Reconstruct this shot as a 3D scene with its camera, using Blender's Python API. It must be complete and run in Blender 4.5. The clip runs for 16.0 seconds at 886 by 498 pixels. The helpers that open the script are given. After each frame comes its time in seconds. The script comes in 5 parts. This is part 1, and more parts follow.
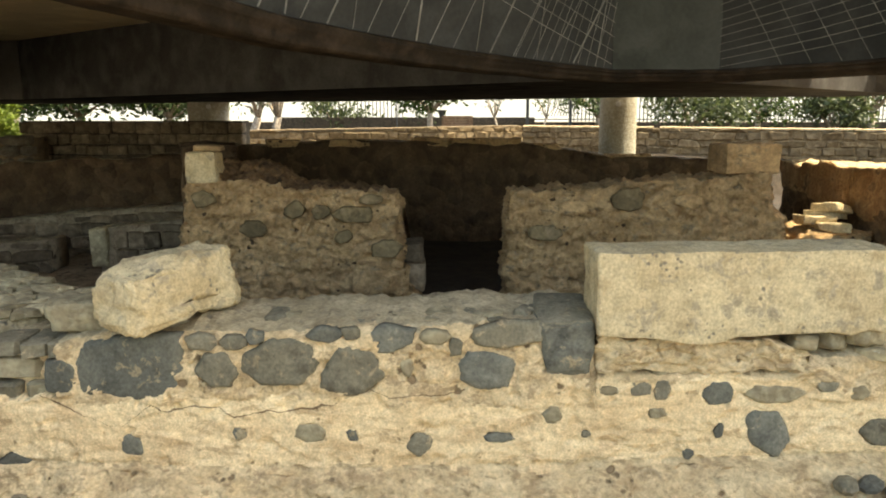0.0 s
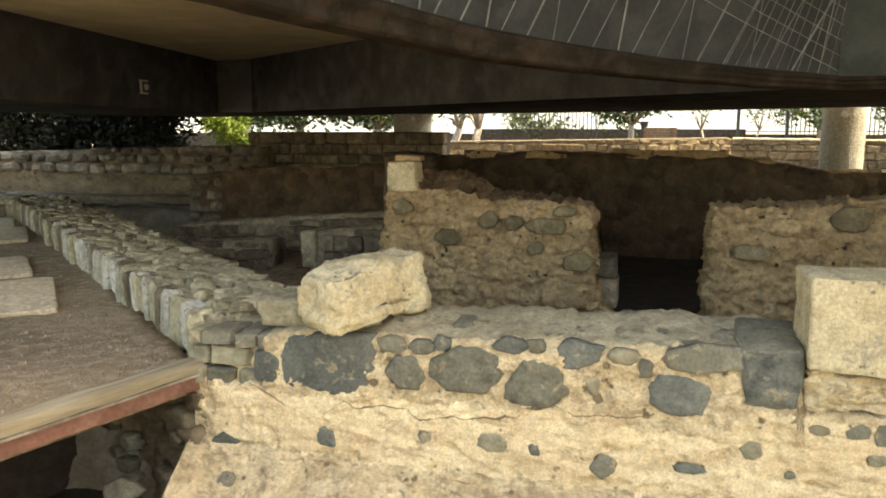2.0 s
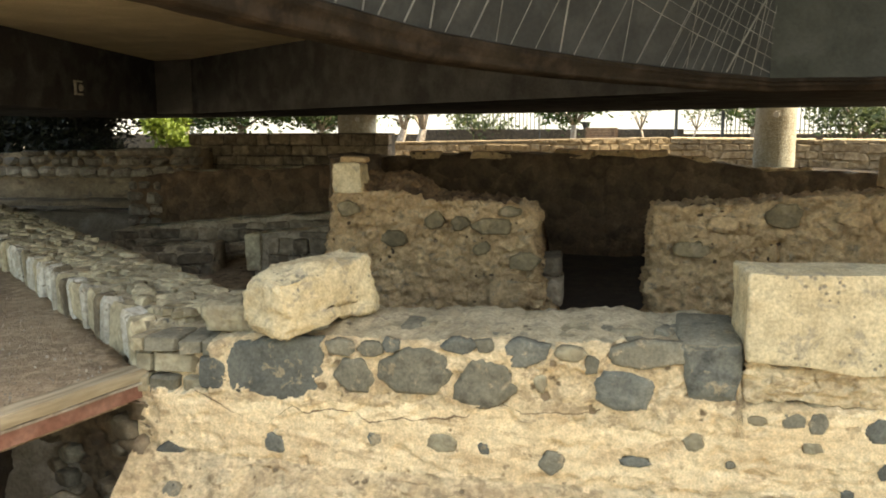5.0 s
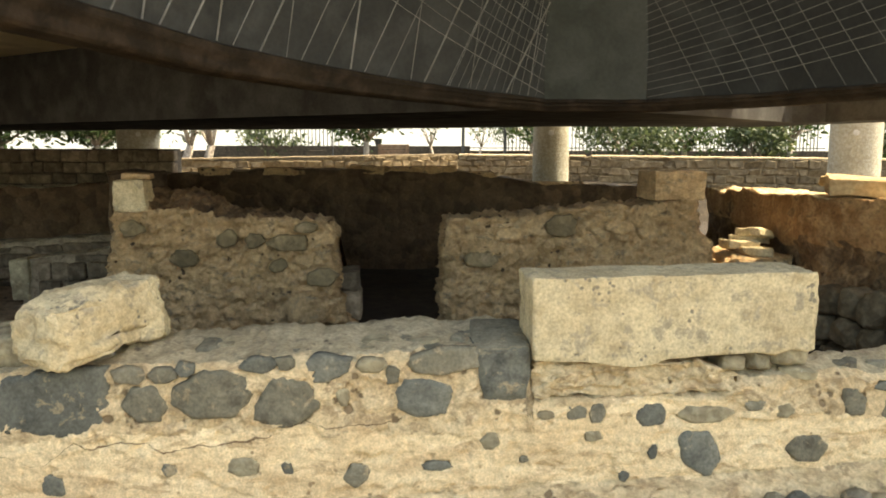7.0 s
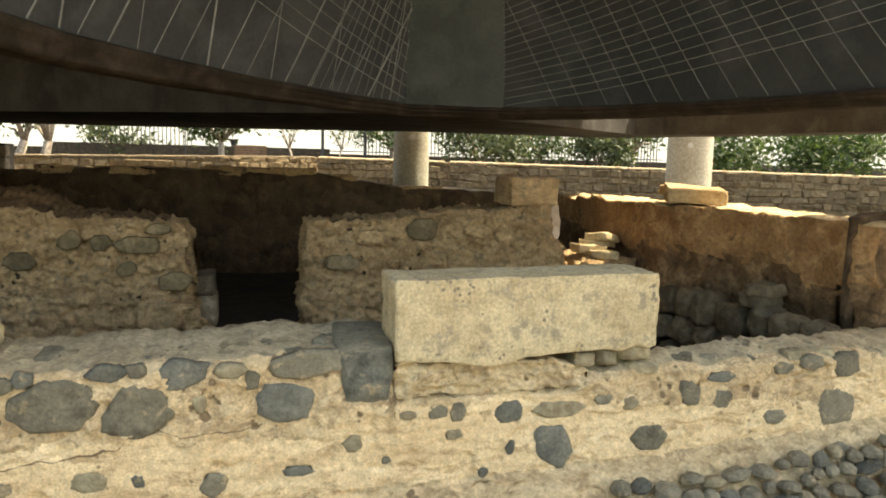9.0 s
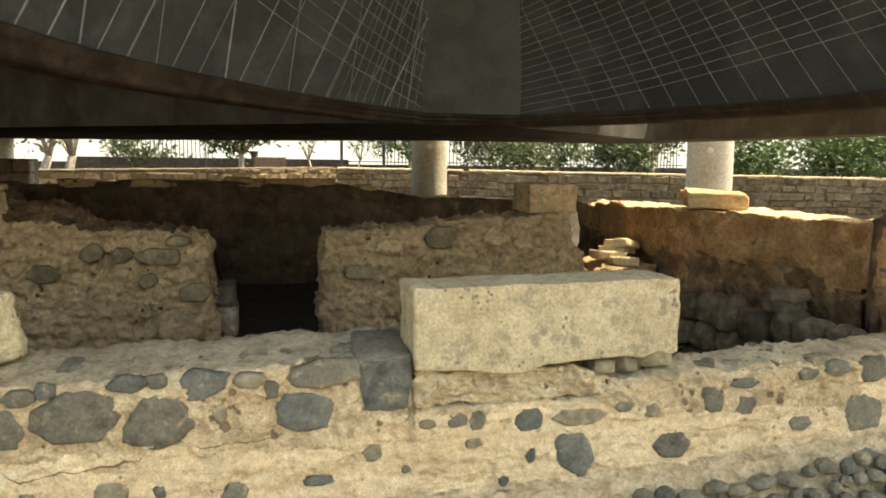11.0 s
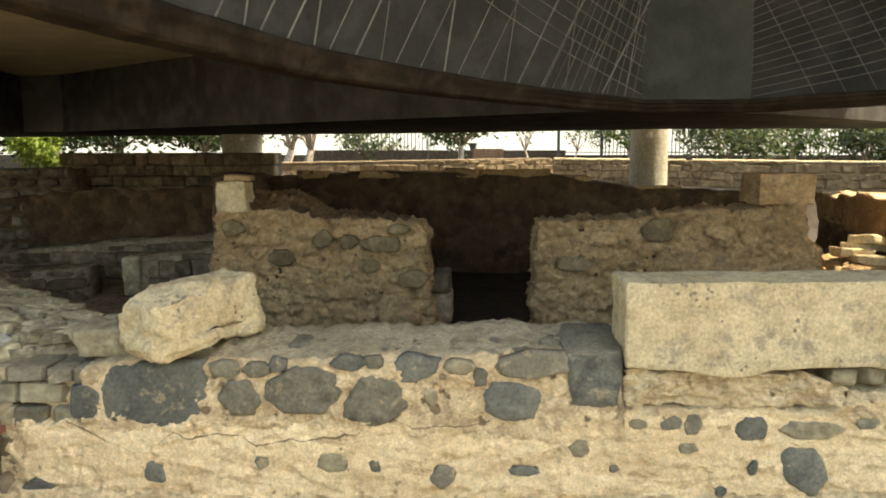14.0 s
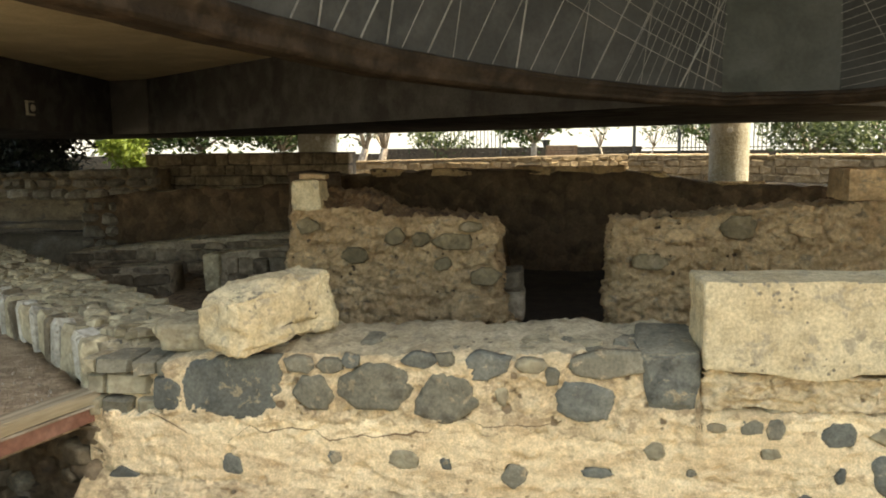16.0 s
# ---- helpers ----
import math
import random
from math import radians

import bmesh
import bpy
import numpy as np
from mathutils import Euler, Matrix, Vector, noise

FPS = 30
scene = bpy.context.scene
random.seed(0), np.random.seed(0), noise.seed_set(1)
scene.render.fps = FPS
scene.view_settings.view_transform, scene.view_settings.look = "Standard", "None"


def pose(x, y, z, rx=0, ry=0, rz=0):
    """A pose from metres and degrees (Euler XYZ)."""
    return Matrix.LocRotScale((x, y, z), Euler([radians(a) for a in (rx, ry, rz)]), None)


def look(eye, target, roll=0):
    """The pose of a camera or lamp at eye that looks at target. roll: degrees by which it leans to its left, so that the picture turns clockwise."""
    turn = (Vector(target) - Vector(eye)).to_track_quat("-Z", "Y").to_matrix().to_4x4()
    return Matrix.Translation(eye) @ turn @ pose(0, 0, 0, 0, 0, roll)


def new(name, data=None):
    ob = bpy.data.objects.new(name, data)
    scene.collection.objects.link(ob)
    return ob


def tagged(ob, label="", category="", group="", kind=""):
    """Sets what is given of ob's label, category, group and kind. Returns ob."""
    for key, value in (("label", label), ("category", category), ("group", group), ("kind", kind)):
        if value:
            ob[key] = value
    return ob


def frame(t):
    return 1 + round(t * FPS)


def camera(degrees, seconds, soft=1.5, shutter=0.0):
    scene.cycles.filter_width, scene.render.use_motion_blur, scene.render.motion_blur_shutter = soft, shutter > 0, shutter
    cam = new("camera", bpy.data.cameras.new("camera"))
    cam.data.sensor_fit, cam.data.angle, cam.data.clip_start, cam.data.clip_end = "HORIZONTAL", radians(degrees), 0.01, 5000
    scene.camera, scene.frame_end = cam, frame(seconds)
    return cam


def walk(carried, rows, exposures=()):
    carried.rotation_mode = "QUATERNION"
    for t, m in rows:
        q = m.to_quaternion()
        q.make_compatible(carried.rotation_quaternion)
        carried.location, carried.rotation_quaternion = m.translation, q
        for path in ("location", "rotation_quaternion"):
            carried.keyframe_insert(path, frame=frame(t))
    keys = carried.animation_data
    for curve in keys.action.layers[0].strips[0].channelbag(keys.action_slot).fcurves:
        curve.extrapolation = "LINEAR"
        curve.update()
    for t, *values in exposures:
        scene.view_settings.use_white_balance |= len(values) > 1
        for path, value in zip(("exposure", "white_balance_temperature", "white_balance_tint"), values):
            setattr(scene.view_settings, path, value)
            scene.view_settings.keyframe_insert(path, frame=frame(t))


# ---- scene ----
cam = camera(60.2, 16.0, soft=1.9)
PATH = [
    (0.0, -0.0, -0.0, 1.6, 80.4, -0.0, -0.0),
    (0.5, 0.014, 0.011, 1.605, 80.74, 0.49, 3.56),
    (1.0, 0.016, 0.029, 1.601, 80.97, 0.06, 8.35),
    (1.5, 0.017, 0.039, 1.597, 81.05, -0.77, 11.69),
    (2.0, 0.017, 0.045, 1.596, 81.24, -0.12, 14.67),
    (2.5, 0.02, 0.051, 1.596, 81.4, -0.04, 16.93),
    (3.0, 0.016, 0.053, 1.595, 81.63, -0.3, 17.5),
    (3.2, 0.02, 0.056, 1.601, 81.67, -0.08, 17.43),
    (5.3, 0.012, 0.034, 1.602, 81.35, 0.05, 8.95),
    (5.5, 0.011, 0.034, 1.604, 81.6, 0.05, 7.76),
    (6.0, 0.004, 0.023, 1.605, 82.54, 0.07, 3.21),
    (6.5, -0.004, 0.005, 1.602, 82.74, -0.27, -0.58),
    (7.0, 0.01, 0.001, 1.593, 82.51, -0.09, -4.71),
    (7.5, -0.008, 0.007, 1.59, 82.11, -0.68, -7.05),
    (8.0, -0.009, 0.003, 1.591, 82.57, -0.78, -10.2),
    (8.5, -0.008, -0.009, 1.587, 82.87, -1.14, -13.01),
    (8.7, -0.013, -0.014, 1.585, 82.86, -1.44, -13.86),
    (9.75, -0.003, -0.015, 1.583, 83.205, -1.035, -16.975),
    (10.8, 0.006, -0.016, 1.581, 83.55, -0.63, -14.89),
    (11.0, 0.003, -0.01, 1.576, 83.63, -0.66, -13.72),
    (11.5, 0.015, -0.003, 1.574, 83.28, -0.19, -9.34),
    (12.0, 0.009, 0.003, 1.58, 83.32, -0.69, -5.9),
    (12.5, 0.019, 0.01, 1.575, 83.26, -0.32, -3.12),
    (13.0, 0.023, 0.024, 1.571, 82.84, -0.22, -0.61),
    (13.5, 0.027, 0.028, 1.575, 82.91, -0.27, 1.01),
    (14.0, 0.032, 0.032, 1.57, 82.86, -0.02, 2.35),
    (14.5, 0.032, 0.038, 1.57, 82.84, 0.24, 4.09),
    (15.0, 0.035, 0.042, 1.565, 82.82, 0.65, 5.34),
    (15.5, 0.034, 0.047, 1.567, 82.72, 0.42, 6.42),
    (16.0, 0.038, 0.053, 1.567, 82.72, 0.59, 7.76),
]
walk(cam, [(r[0], pose(*r[1:])) for r in PATH], exposures=[(0.0, 2.02, 8800, 6), (1.5, 2.22, 8800, 6), (3.0, 2.34, 8800, 6), (5.5, 2.22, 8800, 6), (7.0, 2.10, 8800, 6), (8.5, 2.00, 8800, 6), (11.0, 1.94, 8800, 6), (12.5, 1.96, 8800, 6), (16.0, 2.08, 8800, 6)])

# ---------------------------------------------------------------- light
SUN_DIR = Vector((1.0, 0.06, 1.6)).normalized()   # towards the sun
world = bpy.data.worlds.new("sky")
scene.world = world
world.use_nodes = True
wn = world.node_tree
sky = wn.nodes.new("ShaderNodeTexSky")
sky.sky_type = "NISHITA"
sky.sun_disc = False
sky.sun_elevation = math.asin(SUN_DIR.z)
sky.sun_rotation = math.atan2(SUN_DIR.x, SUN_DIR.y)
sky.dust_density = 2.5
wn.nodes["Background"].inputs["Strength"].default_value = 0.15
wn.links.new(sky.outputs["Color"], wn.nodes["Background"].inputs["Color"])
sun_data = bpy.data.lights.new("sun", "SUN")
sun_data.energy, sun_data.angle, sun_data.color = 3.0, radians(0.5), (1.0, 0.95, 0.86)
sun = new("sun", sun_data)
sun.matrix_world = look(SUN_DIR * 40, (0, 0, 0))


# ---------------------------------------------------------------- materials
def material(name, dark, mid, light, grain=9.0, patch=1.6, bump=0.5, rough=0.92, spots=None, spot_at=0.62, vary=0.25, spot_scale=22.0, relief=30.0, metal=0.0, shine=0.25, speckle=30.0, depth=0.2, soft=0.05, cells=0.0, stretch=None):
    """Stone, earth or concrete: three tones by noise at two sizes, spots of a fourth, fine relief, and a shift from piece to piece."""
    m = bpy.data.materials.new(name)
    m.use_nodes = True
    nt = m.node_tree
    b = nt.nodes["Principled BSDF"]
    b.inputs["Roughness"].default_value = rough
    b.inputs["Metallic"].default_value = metal
    b.inputs["Specular IOR Level"].default_value = shine
    geo = nt.nodes.new("ShaderNodeNewGeometry")
    where = geo.outputs["Position"]
    if stretch:
        local = nt.nodes.new("ShaderNodeTexCoord")
        drawn = nt.nodes.new("ShaderNodeVectorMath")
        drawn.operation = "MULTIPLY"
        drawn.inputs[1].default_value = stretch
        nt.links.new(local.outputs["Object"], drawn.inputs[0])
        where = drawn.outputs[0]

    def noise_node(scale, detail, distort=0.0):
        n = nt.nodes.new("ShaderNodeTexNoise")
        n.inputs["Scale"].default_value, n.inputs["Detail"].default_value, n.inputs["Distortion"].default_value = scale, detail, distort
        nt.links.new(where, n.inputs["Vector"])
        return n

    def mix(factor, a, c):
        x = nt.nodes.new("ShaderNodeMix")
        x.data_type = "RGBA"
        for value, slot in ((factor, 0), (a, 6), (c, 7)):
            if isinstance(value, tuple):
                x.inputs[slot].default_value = (*value, 1)
            elif isinstance(value, float):
                x.inputs[slot].default_value = value
            else:
                nt.links.new(value, x.inputs[slot])
        return x.outputs[2]

    def ramp(value, low, high):
        r = nt.nodes.new("ShaderNodeMapRange")
        r.inputs["From Min"].default_value, r.inputs["From Max"].default_value = low, high
        nt.links.new(value, r.inputs["Value"])
        return r.outputs["Result"]

    big, fine = noise_node(patch, 5, 0.6), noise_node(grain, 8, 0.3)
    colour = mix(ramp(big.outputs["Fac"], 0.36, 0.64), dark, mid)
    colour = mix(ramp(fine.outputs["Fac"], 0.45, 0.72), colour, light)
    if spots:
        dots = noise_node(spot_scale, 4, 0.8)
        colour = mix(ramp(dots.outputs["Fac"], spot_at, spot_at + soft), colour, spots)
    lumps = None
    if cells:
        warp = noise_node(cells * 0.8, 3)
        push = nt.nodes.new("ShaderNodeVectorMath")
        push.operation = "SCALE"
        push.inputs["Scale"].default_value = 0.9 / cells
        nt.links.new(warp.outputs["Color"], push.inputs[0])
        moved = nt.nodes.new("ShaderNodeVectorMath")
        nt.links.new(geo.outputs["Position"], moved.inputs[0])
        nt.links.new(push.outputs[0], moved.inputs[1])
        lumps = nt.nodes.new("ShaderNodeTexVoronoi")
        lumps.inputs["Scale"].default_value = cells
        nt.links.new(moved.outputs[0], lumps.inputs["Vector"])
        grey = nt.nodes.new("ShaderNodeSeparateColor")
        nt.links.new(lumps.outputs["Color"], grey.inputs[0])
        cell_tone = nt.nodes.new("ShaderNodeMapRange")
        cell_tone.inputs["To Min"].default_value, cell_tone.inputs["To Max"].default_value = 0.72, 1.22
        nt.links.new(grey.outputs[0], cell_tone.inputs["Value"])
        per_cell = nt.nodes.new("ShaderNodeMix")
        per_cell.data_type, per_cell.blend_type = "RGBA", "MULTIPLY"
        per_cell.inputs[0].default_value = 1.0
        nt.links.new(colour, per_cell.inputs[6])
        nt.links.new(cell_tone.outputs["Result"], per_cell.inputs[7])
        colour = per_cell.outputs[2]
    speck = noise_node(speckle, 5, 0.4)
    tone = nt.nodes.new("ShaderNodeMix")
    tone.data_type, tone.blend_type = "RGBA", "MULTIPLY"
    tone.inputs[0].default_value = 1.0
    shade = nt.nodes.new("ShaderNodeMapRange")
    shade.inputs["From Min"].default_value, shade.inputs["From Max"].default_value = 0.32, 0.60
    shade.inputs["To Min"].default_value, shade.inputs["To Max"].default_value = 1 - depth, 1.06
    nt.links.new(speck.outputs["Fac"], shade.inputs["Value"])
    nt.links.new(colour, tone.inputs[6])
    nt.links.new(shade.outputs["Result"], tone.inputs[7])
    colour = tone.outputs[2]
    info = nt.nodes.new("ShaderNodeObjectInfo")
    hsv = nt.nodes.new("ShaderNodeHueSaturation")
    nt.links.new(colour, hsv.inputs["Color"])
    value = nt.nodes.new("ShaderNodeMapRange")
    value.inputs["To Min"].default_value, value.inputs["To Max"].default_value = 1 - vary, 1 + vary
    nt.links.new(info.outputs["Random"], value.inputs["Value"])
    nt.links.new(value.outputs["Result"], hsv.inputs["Value"])
    nt.links.new(hsv.outputs["Color"], b.inputs["Base Color"])
    rel = noise_node(relief, 9, 0.2)
    bp = nt.nodes.new("ShaderNodeBump")
    bp.inputs["Strength"].default_value, bp.inputs["Distance"].default_value = bump, 0.025
    nt.links.new(rel.outputs["Fac"], bp.inputs["Height"])
    if lumps:
        round_ = nt.nodes.new("ShaderNodeBump")
        round_.invert = True
        round_.inputs["Strength"].default_value, round_.inputs["Distance"].default_value = 0.8, 0.35 / cells
        nt.links.new(lumps.outputs["Distance"], round_.inputs["Height"])
        nt.links.new(round_.outputs["Normal"], bp.inputs["Normal"])
    nt.links.new(bp.outputs["Normal"], b.inputs["Normal"])
    return m


def weathered(name, dark, mid, pale, stain, pit, patch=1.4, streak=1.0, grain=55.0, pits=16.0, pitted=0.45, bump=0.6, deep=0.02, stained=0.57, vary=0.0):
    """Worn plaster or stone: broad tones drawn out along the bed, ragged stains, sandy grain and small pits."""
    m = bpy.data.materials.new(name)
    m.use_nodes = True
    nt = m.node_tree
    b = nt.nodes["Principled BSDF"]
    b.inputs["Roughness"].default_value = 0.93
    b.inputs["Specular IOR Level"].default_value = 0.2
    where = nt.nodes.new("ShaderNodeNewGeometry").outputs["Position"]
    drawn = nt.nodes.new("ShaderNodeVectorMath")
    drawn.operation = "MULTIPLY"
    drawn.inputs[1].default_value = (1, 1, streak)
    nt.links.new(where, drawn.inputs[0])

    def cloud(vector, scale, detail, rough, distort=0.0):
        n = nt.nodes.new("ShaderNodeTexNoise")
        for key, v in (("Scale", scale), ("Detail", detail), ("Roughness", rough), ("Distortion", distort)):
            n.inputs[key].default_value = v
        nt.links.new(vector, n.inputs["Vector"])
        return n.outputs["Fac"]

    def ramp(value, low, high, a=0.0, c=1.0):
        r = nt.nodes.new("ShaderNodeMapRange")
        for key, v in (("From Min", low), ("From Max", high), ("To Min", a), ("To Max", c)):
            r.inputs[key].default_value = v
        nt.links.new(value, r.inputs["Value"])
        return r.outputs["Result"]

    def calc(op, a, c):
        n = nt.nodes.new("ShaderNodeMath")
        n.operation = op
        for value, slot in ((a, 0), (c, 1)):
            if isinstance(value, (int, float)):
                n.inputs[slot].default_value = value
            else:
                nt.links.new(value, n.inputs[slot])
        return n.outputs[0]

    def mix(factor, a, c, blend="MIX"):
        x = nt.nodes.new("ShaderNodeMix")
        x.data_type, x.blend_type = "RGBA", blend
        for value, slot in ((factor, 0), (a, 6), (c, 7)):
            if isinstance(value, tuple):
                x.inputs[slot].default_value = (*value, 1)
            elif isinstance(value, float):
                x.inputs[slot].default_value = value
            else:
                nt.links.new(value, x.inputs[slot])
        return x.outputs[2]

    broad = cloud(drawn.outputs[0], patch, 8, 0.62, 0.5)
    rags = cloud(drawn.outputs[0], patch * 3.3, 9, 0.7, 0.4)
    sand = cloud(where, grain, 6, 0.7)
    lumps = cloud(where, grain * 0.3, 6, 0.6)
    colour = mix(ramp(broad, 0.40, 0.60), mid, pale)
    colour = mix(ramp(cloud(drawn.outputs[0], patch * 1.7, 7, 0.65), 0.52, 0.66), colour, dark)
    colour = mix(ramp(rags, stained, stained + 0.05, 0.0, 0.85), colour, stain)
    colour = mix(1.0, colour, ramp(sand, 0.32, 0.66, 0.68, 1.15), "MULTIPLY")
    colour = mix(1.0, colour, ramp(lumps, 0.32, 0.6, 0.82, 1.06), "MULTIPLY")
    cell = nt.nodes.new("ShaderNodeTexVoronoi")
    cell.inputs["Scale"].default_value = pits
    nt.links.new(where, cell.inputs["Vector"])
    reach = calc("MULTIPLY", calc("SUBTRACT", cloud(where, pits * 0.22, 4, 0.6), pitted), 2.2)
    worn = calc("SUBTRACT", reach, calc("ADD", cell.outputs["Distance"], calc("MULTIPLY", sand, 0.25)))
    hole = ramp(worn, 0.0, 0.12)
    colour = mix(hole, colour, pit)
    if vary:
        hsv = nt.nodes.new("ShaderNodeHueSaturation")
        nt.links.new(colour, hsv.inputs["Color"])
        nt.links.new(ramp(nt.nodes.new("ShaderNodeObjectInfo").outputs["Random"], 0, 1, 1 - vary, 1 + vary), hsv.inputs["Value"])
        colour = hsv.outputs["Color"]
    nt.links.new(colour, b.inputs["Base Color"])
    height = calc("ADD", calc("MULTIPLY", sand, 0.35), calc("ADD", calc("MULTIPLY", lumps, 0.8), calc("MULTIPLY", rags, 0.6)))
    height = calc("SUBTRACT", height, calc("MULTIPLY", hole, 0.55))
    bp = nt.nodes.new("ShaderNodeBump")
    bp.inputs["Strength"].default_value, bp.inputs["Distance"].default_value = bump, deep
    nt.links.new(height, bp.inputs["Height"])
    nt.links.new(bp.outputs["Normal"], b.inputs["Normal"])
    return m


def add_crack(m, course, wander, x0, x1, width, tone):
    """A dark crack across a wall face: its height follows a short course of (x, z) points, with a fine wander."""
    nt = m.node_tree
    b = nt.nodes["Principled BSDF"]

    def calc(op, a, c):
        n = nt.nodes.new("ShaderNodeMath")
        n.operation = op
        for value, slot in ((a, 0), (c, 1)):
            if isinstance(value, (int, float)):
                n.inputs[slot].default_value = value
            else:
                nt.links.new(value, n.inputs[slot])
        return n.outputs[0]

    geo = nt.nodes.new("ShaderNodeNewGeometry")
    sep = nt.nodes.new("ShaderNodeSeparateXYZ")
    nt.links.new(geo.outputs["Position"], sep.inputs[0])
    line = nt.nodes.new("ShaderNodeFloatCurve")
    curve = line.mapping.curves[0]
    for k, (x, z) in enumerate(course):
        at = ((x - x0) / (x1 - x0), z + 0.5)
        if k < 2:
            curve.points[k].location = at
        else:
            curve.points.new(*at)
    for pt in curve.points:
        pt.handle_type = "VECTOR"
    line.mapping.update()
    nt.links.new(calc("DIVIDE", calc("SUBTRACT", sep.outputs[0], x0), x1 - x0), line.inputs["Value"])
    fine = nt.nodes.new("ShaderNodeTexNoise")
    fine.inputs["Scale"].default_value, fine.inputs["Detail"].default_value = 14, 7
    nt.links.new(geo.outputs["Position"], fine.inputs["Vector"])
    broad = nt.nodes.new("ShaderNodeTexNoise")
    broad.inputs["Scale"].default_value = 5
    nt.links.new(geo.outputs["Position"], broad.inputs["Vector"])
    level = calc("ADD", calc("SUBTRACT", line.outputs["Value"], 0.5), calc("MULTIPLY", calc("SUBTRACT", fine.outputs["Fac"], 0.5), wander))
    gap = calc("ABSOLUTE", calc("SUBTRACT", sep.outputs[2], level), 0)
    wide = calc("MULTIPLY", calc("SUBTRACT", broad.outputs["Fac"], 0.34), width * 4)
    hit = calc("MULTIPLY", calc("LESS_THAN", gap, wide), calc("MULTIPLY", calc("GREATER_THAN", sep.outputs[0], x0), calc("LESS_THAN", sep.outputs[0], x1)))
    mixed = nt.nodes.new("ShaderNodeMix")
    mixed.data_type = "RGBA"
    old = b.inputs["Base Color"].links[0].from_socket
    nt.links.new(hit, mixed.inputs[0])
    nt.links.new(old, mixed.inputs[6])
    mixed.inputs[7].default_value = (*tone, 1)
    nt.links.new(mixed.outputs[2], b.inputs["Base Color"])


PLASTER = weathered("lime_plaster", (0.664, 0.477, 0.271), (0.770, 0.576, 0.337), (0.877, 0.689, 0.423), (0.567, 0.399, 0.225), (0.385, 0.270, 0.155), patch=1.5, streak=2.6, grain=85, pits=19, pitted=0.46, bump=0.55, deep=0.018, stained=0.555)
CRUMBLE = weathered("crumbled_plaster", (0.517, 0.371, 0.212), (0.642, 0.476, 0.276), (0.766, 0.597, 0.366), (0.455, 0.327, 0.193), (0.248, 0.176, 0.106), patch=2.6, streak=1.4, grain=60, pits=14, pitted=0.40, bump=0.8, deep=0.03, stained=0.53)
CRACKS = [(-2.24, 0.13), (-2.07, 0.043), (-1.83, -0.065), (-1.76, -0.06), (-1.60, 0.055), (-1.51, 0.021), (-1.35, 0.052), (-1.23, 0.036), (-1.15, -0.021), (-0.97, 0.025), (-0.86, 0.015), (-0.58, 0.066)]
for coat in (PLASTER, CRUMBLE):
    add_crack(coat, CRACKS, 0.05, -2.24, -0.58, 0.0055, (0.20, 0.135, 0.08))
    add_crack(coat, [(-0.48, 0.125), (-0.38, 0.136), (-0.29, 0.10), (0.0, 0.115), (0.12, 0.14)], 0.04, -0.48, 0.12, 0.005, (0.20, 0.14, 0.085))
MORTAR = weathered("rubble_mortar", (0.482, 0.350, 0.203), (0.609, 0.463, 0.271), (0.724, 0.575, 0.355), (0.420, 0.306, 0.182), (0.230, 0.168, 0.104), patch=3.2, streak=1.6, grain=38, pits=13, pitted=0.42, bump=0.85, deep=0.03, stained=0.54)
CREST = weathered("trodden_mortar", (0.36, 0.285, 0.18), (0.46, 0.375, 0.24), (0.57, 0.475, 0.315), (0.33, 0.275, 0.19), (0.20, 0.165, 0.12), patch=2.8, grain=46, pits=12, pitted=0.42, bump=0.8, deep=0.03, stained=0.55)
BASALT = weathered("blue_basalt", (0.094, 0.094, 0.080), (0.131, 0.130, 0.108), (0.182, 0.178, 0.143), (0.37, 0.295, 0.185), (0.05, 0.048, 0.042), patch=2.6, grain=50, pits=18, pitted=0.50, bump=0.5, deep=0.015, stained=0.585, vary=0.18)
BASALT_BROWN = weathered("brown_basalt", (0.140, 0.125, 0.092), (0.193, 0.174, 0.125), (0.252, 0.227, 0.164), (0.40, 0.315, 0.20), (0.08, 0.068, 0.05), patch=2.6, grain=50, pits=16, pitted=0.50, bump=0.5, deep=0.018, stained=0.575, vary=0.2)
FIELDSTONE = material("tan_fieldstone", (0.215, 0.176, 0.112), (0.292, 0.246, 0.160), (0.361, 0.317, 0.208), grain=14, patch=6, bump=0.5, vary=0.2)
LIMESTONE = weathered("cream_limestone", (0.483, 0.378, 0.225), (0.580, 0.464, 0.280), (0.657, 0.544, 0.343), (0.406, 0.340, 0.234), (0.261, 0.223, 0.160), patch=3.2, grain=58, pits=26, pitted=0.43, bump=0.7, deep=0.02, stained=0.55)
YARD_EARTH = weathered("tan_earth_wall", (0.126, 0.090, 0.058), (0.189, 0.138, 0.087), (0.260, 0.194, 0.122), (0.109, 0.086, 0.066), (0.059, 0.043, 0.033), patch=1.3, streak=1.8, grain=18, pits=6, pitted=0.46, bump=0.8, deep=0.04)
EARTH_TOP = weathered("trodden_earth", (0.203, 0.155, 0.105), (0.284, 0.223, 0.154), (0.405, 0.331, 0.238), (0.162, 0.121, 0.084), (0.095, 0.068, 0.049), patch=2.5, grain=24, pits=8, pitted=0.46, bump=0.9, deep=0.04)
MUD = weathered("mud_wall", (0.364, 0.232, 0.119), (0.482, 0.319, 0.167), (0.608, 0.418, 0.228), (0.311, 0.240, 0.154), (0.104, 0.070, 0.042), patch=2.6, streak=1.7, grain=32, pits=11, pitted=0.42, bump=1.0, deep=0.06, stained=0.56)
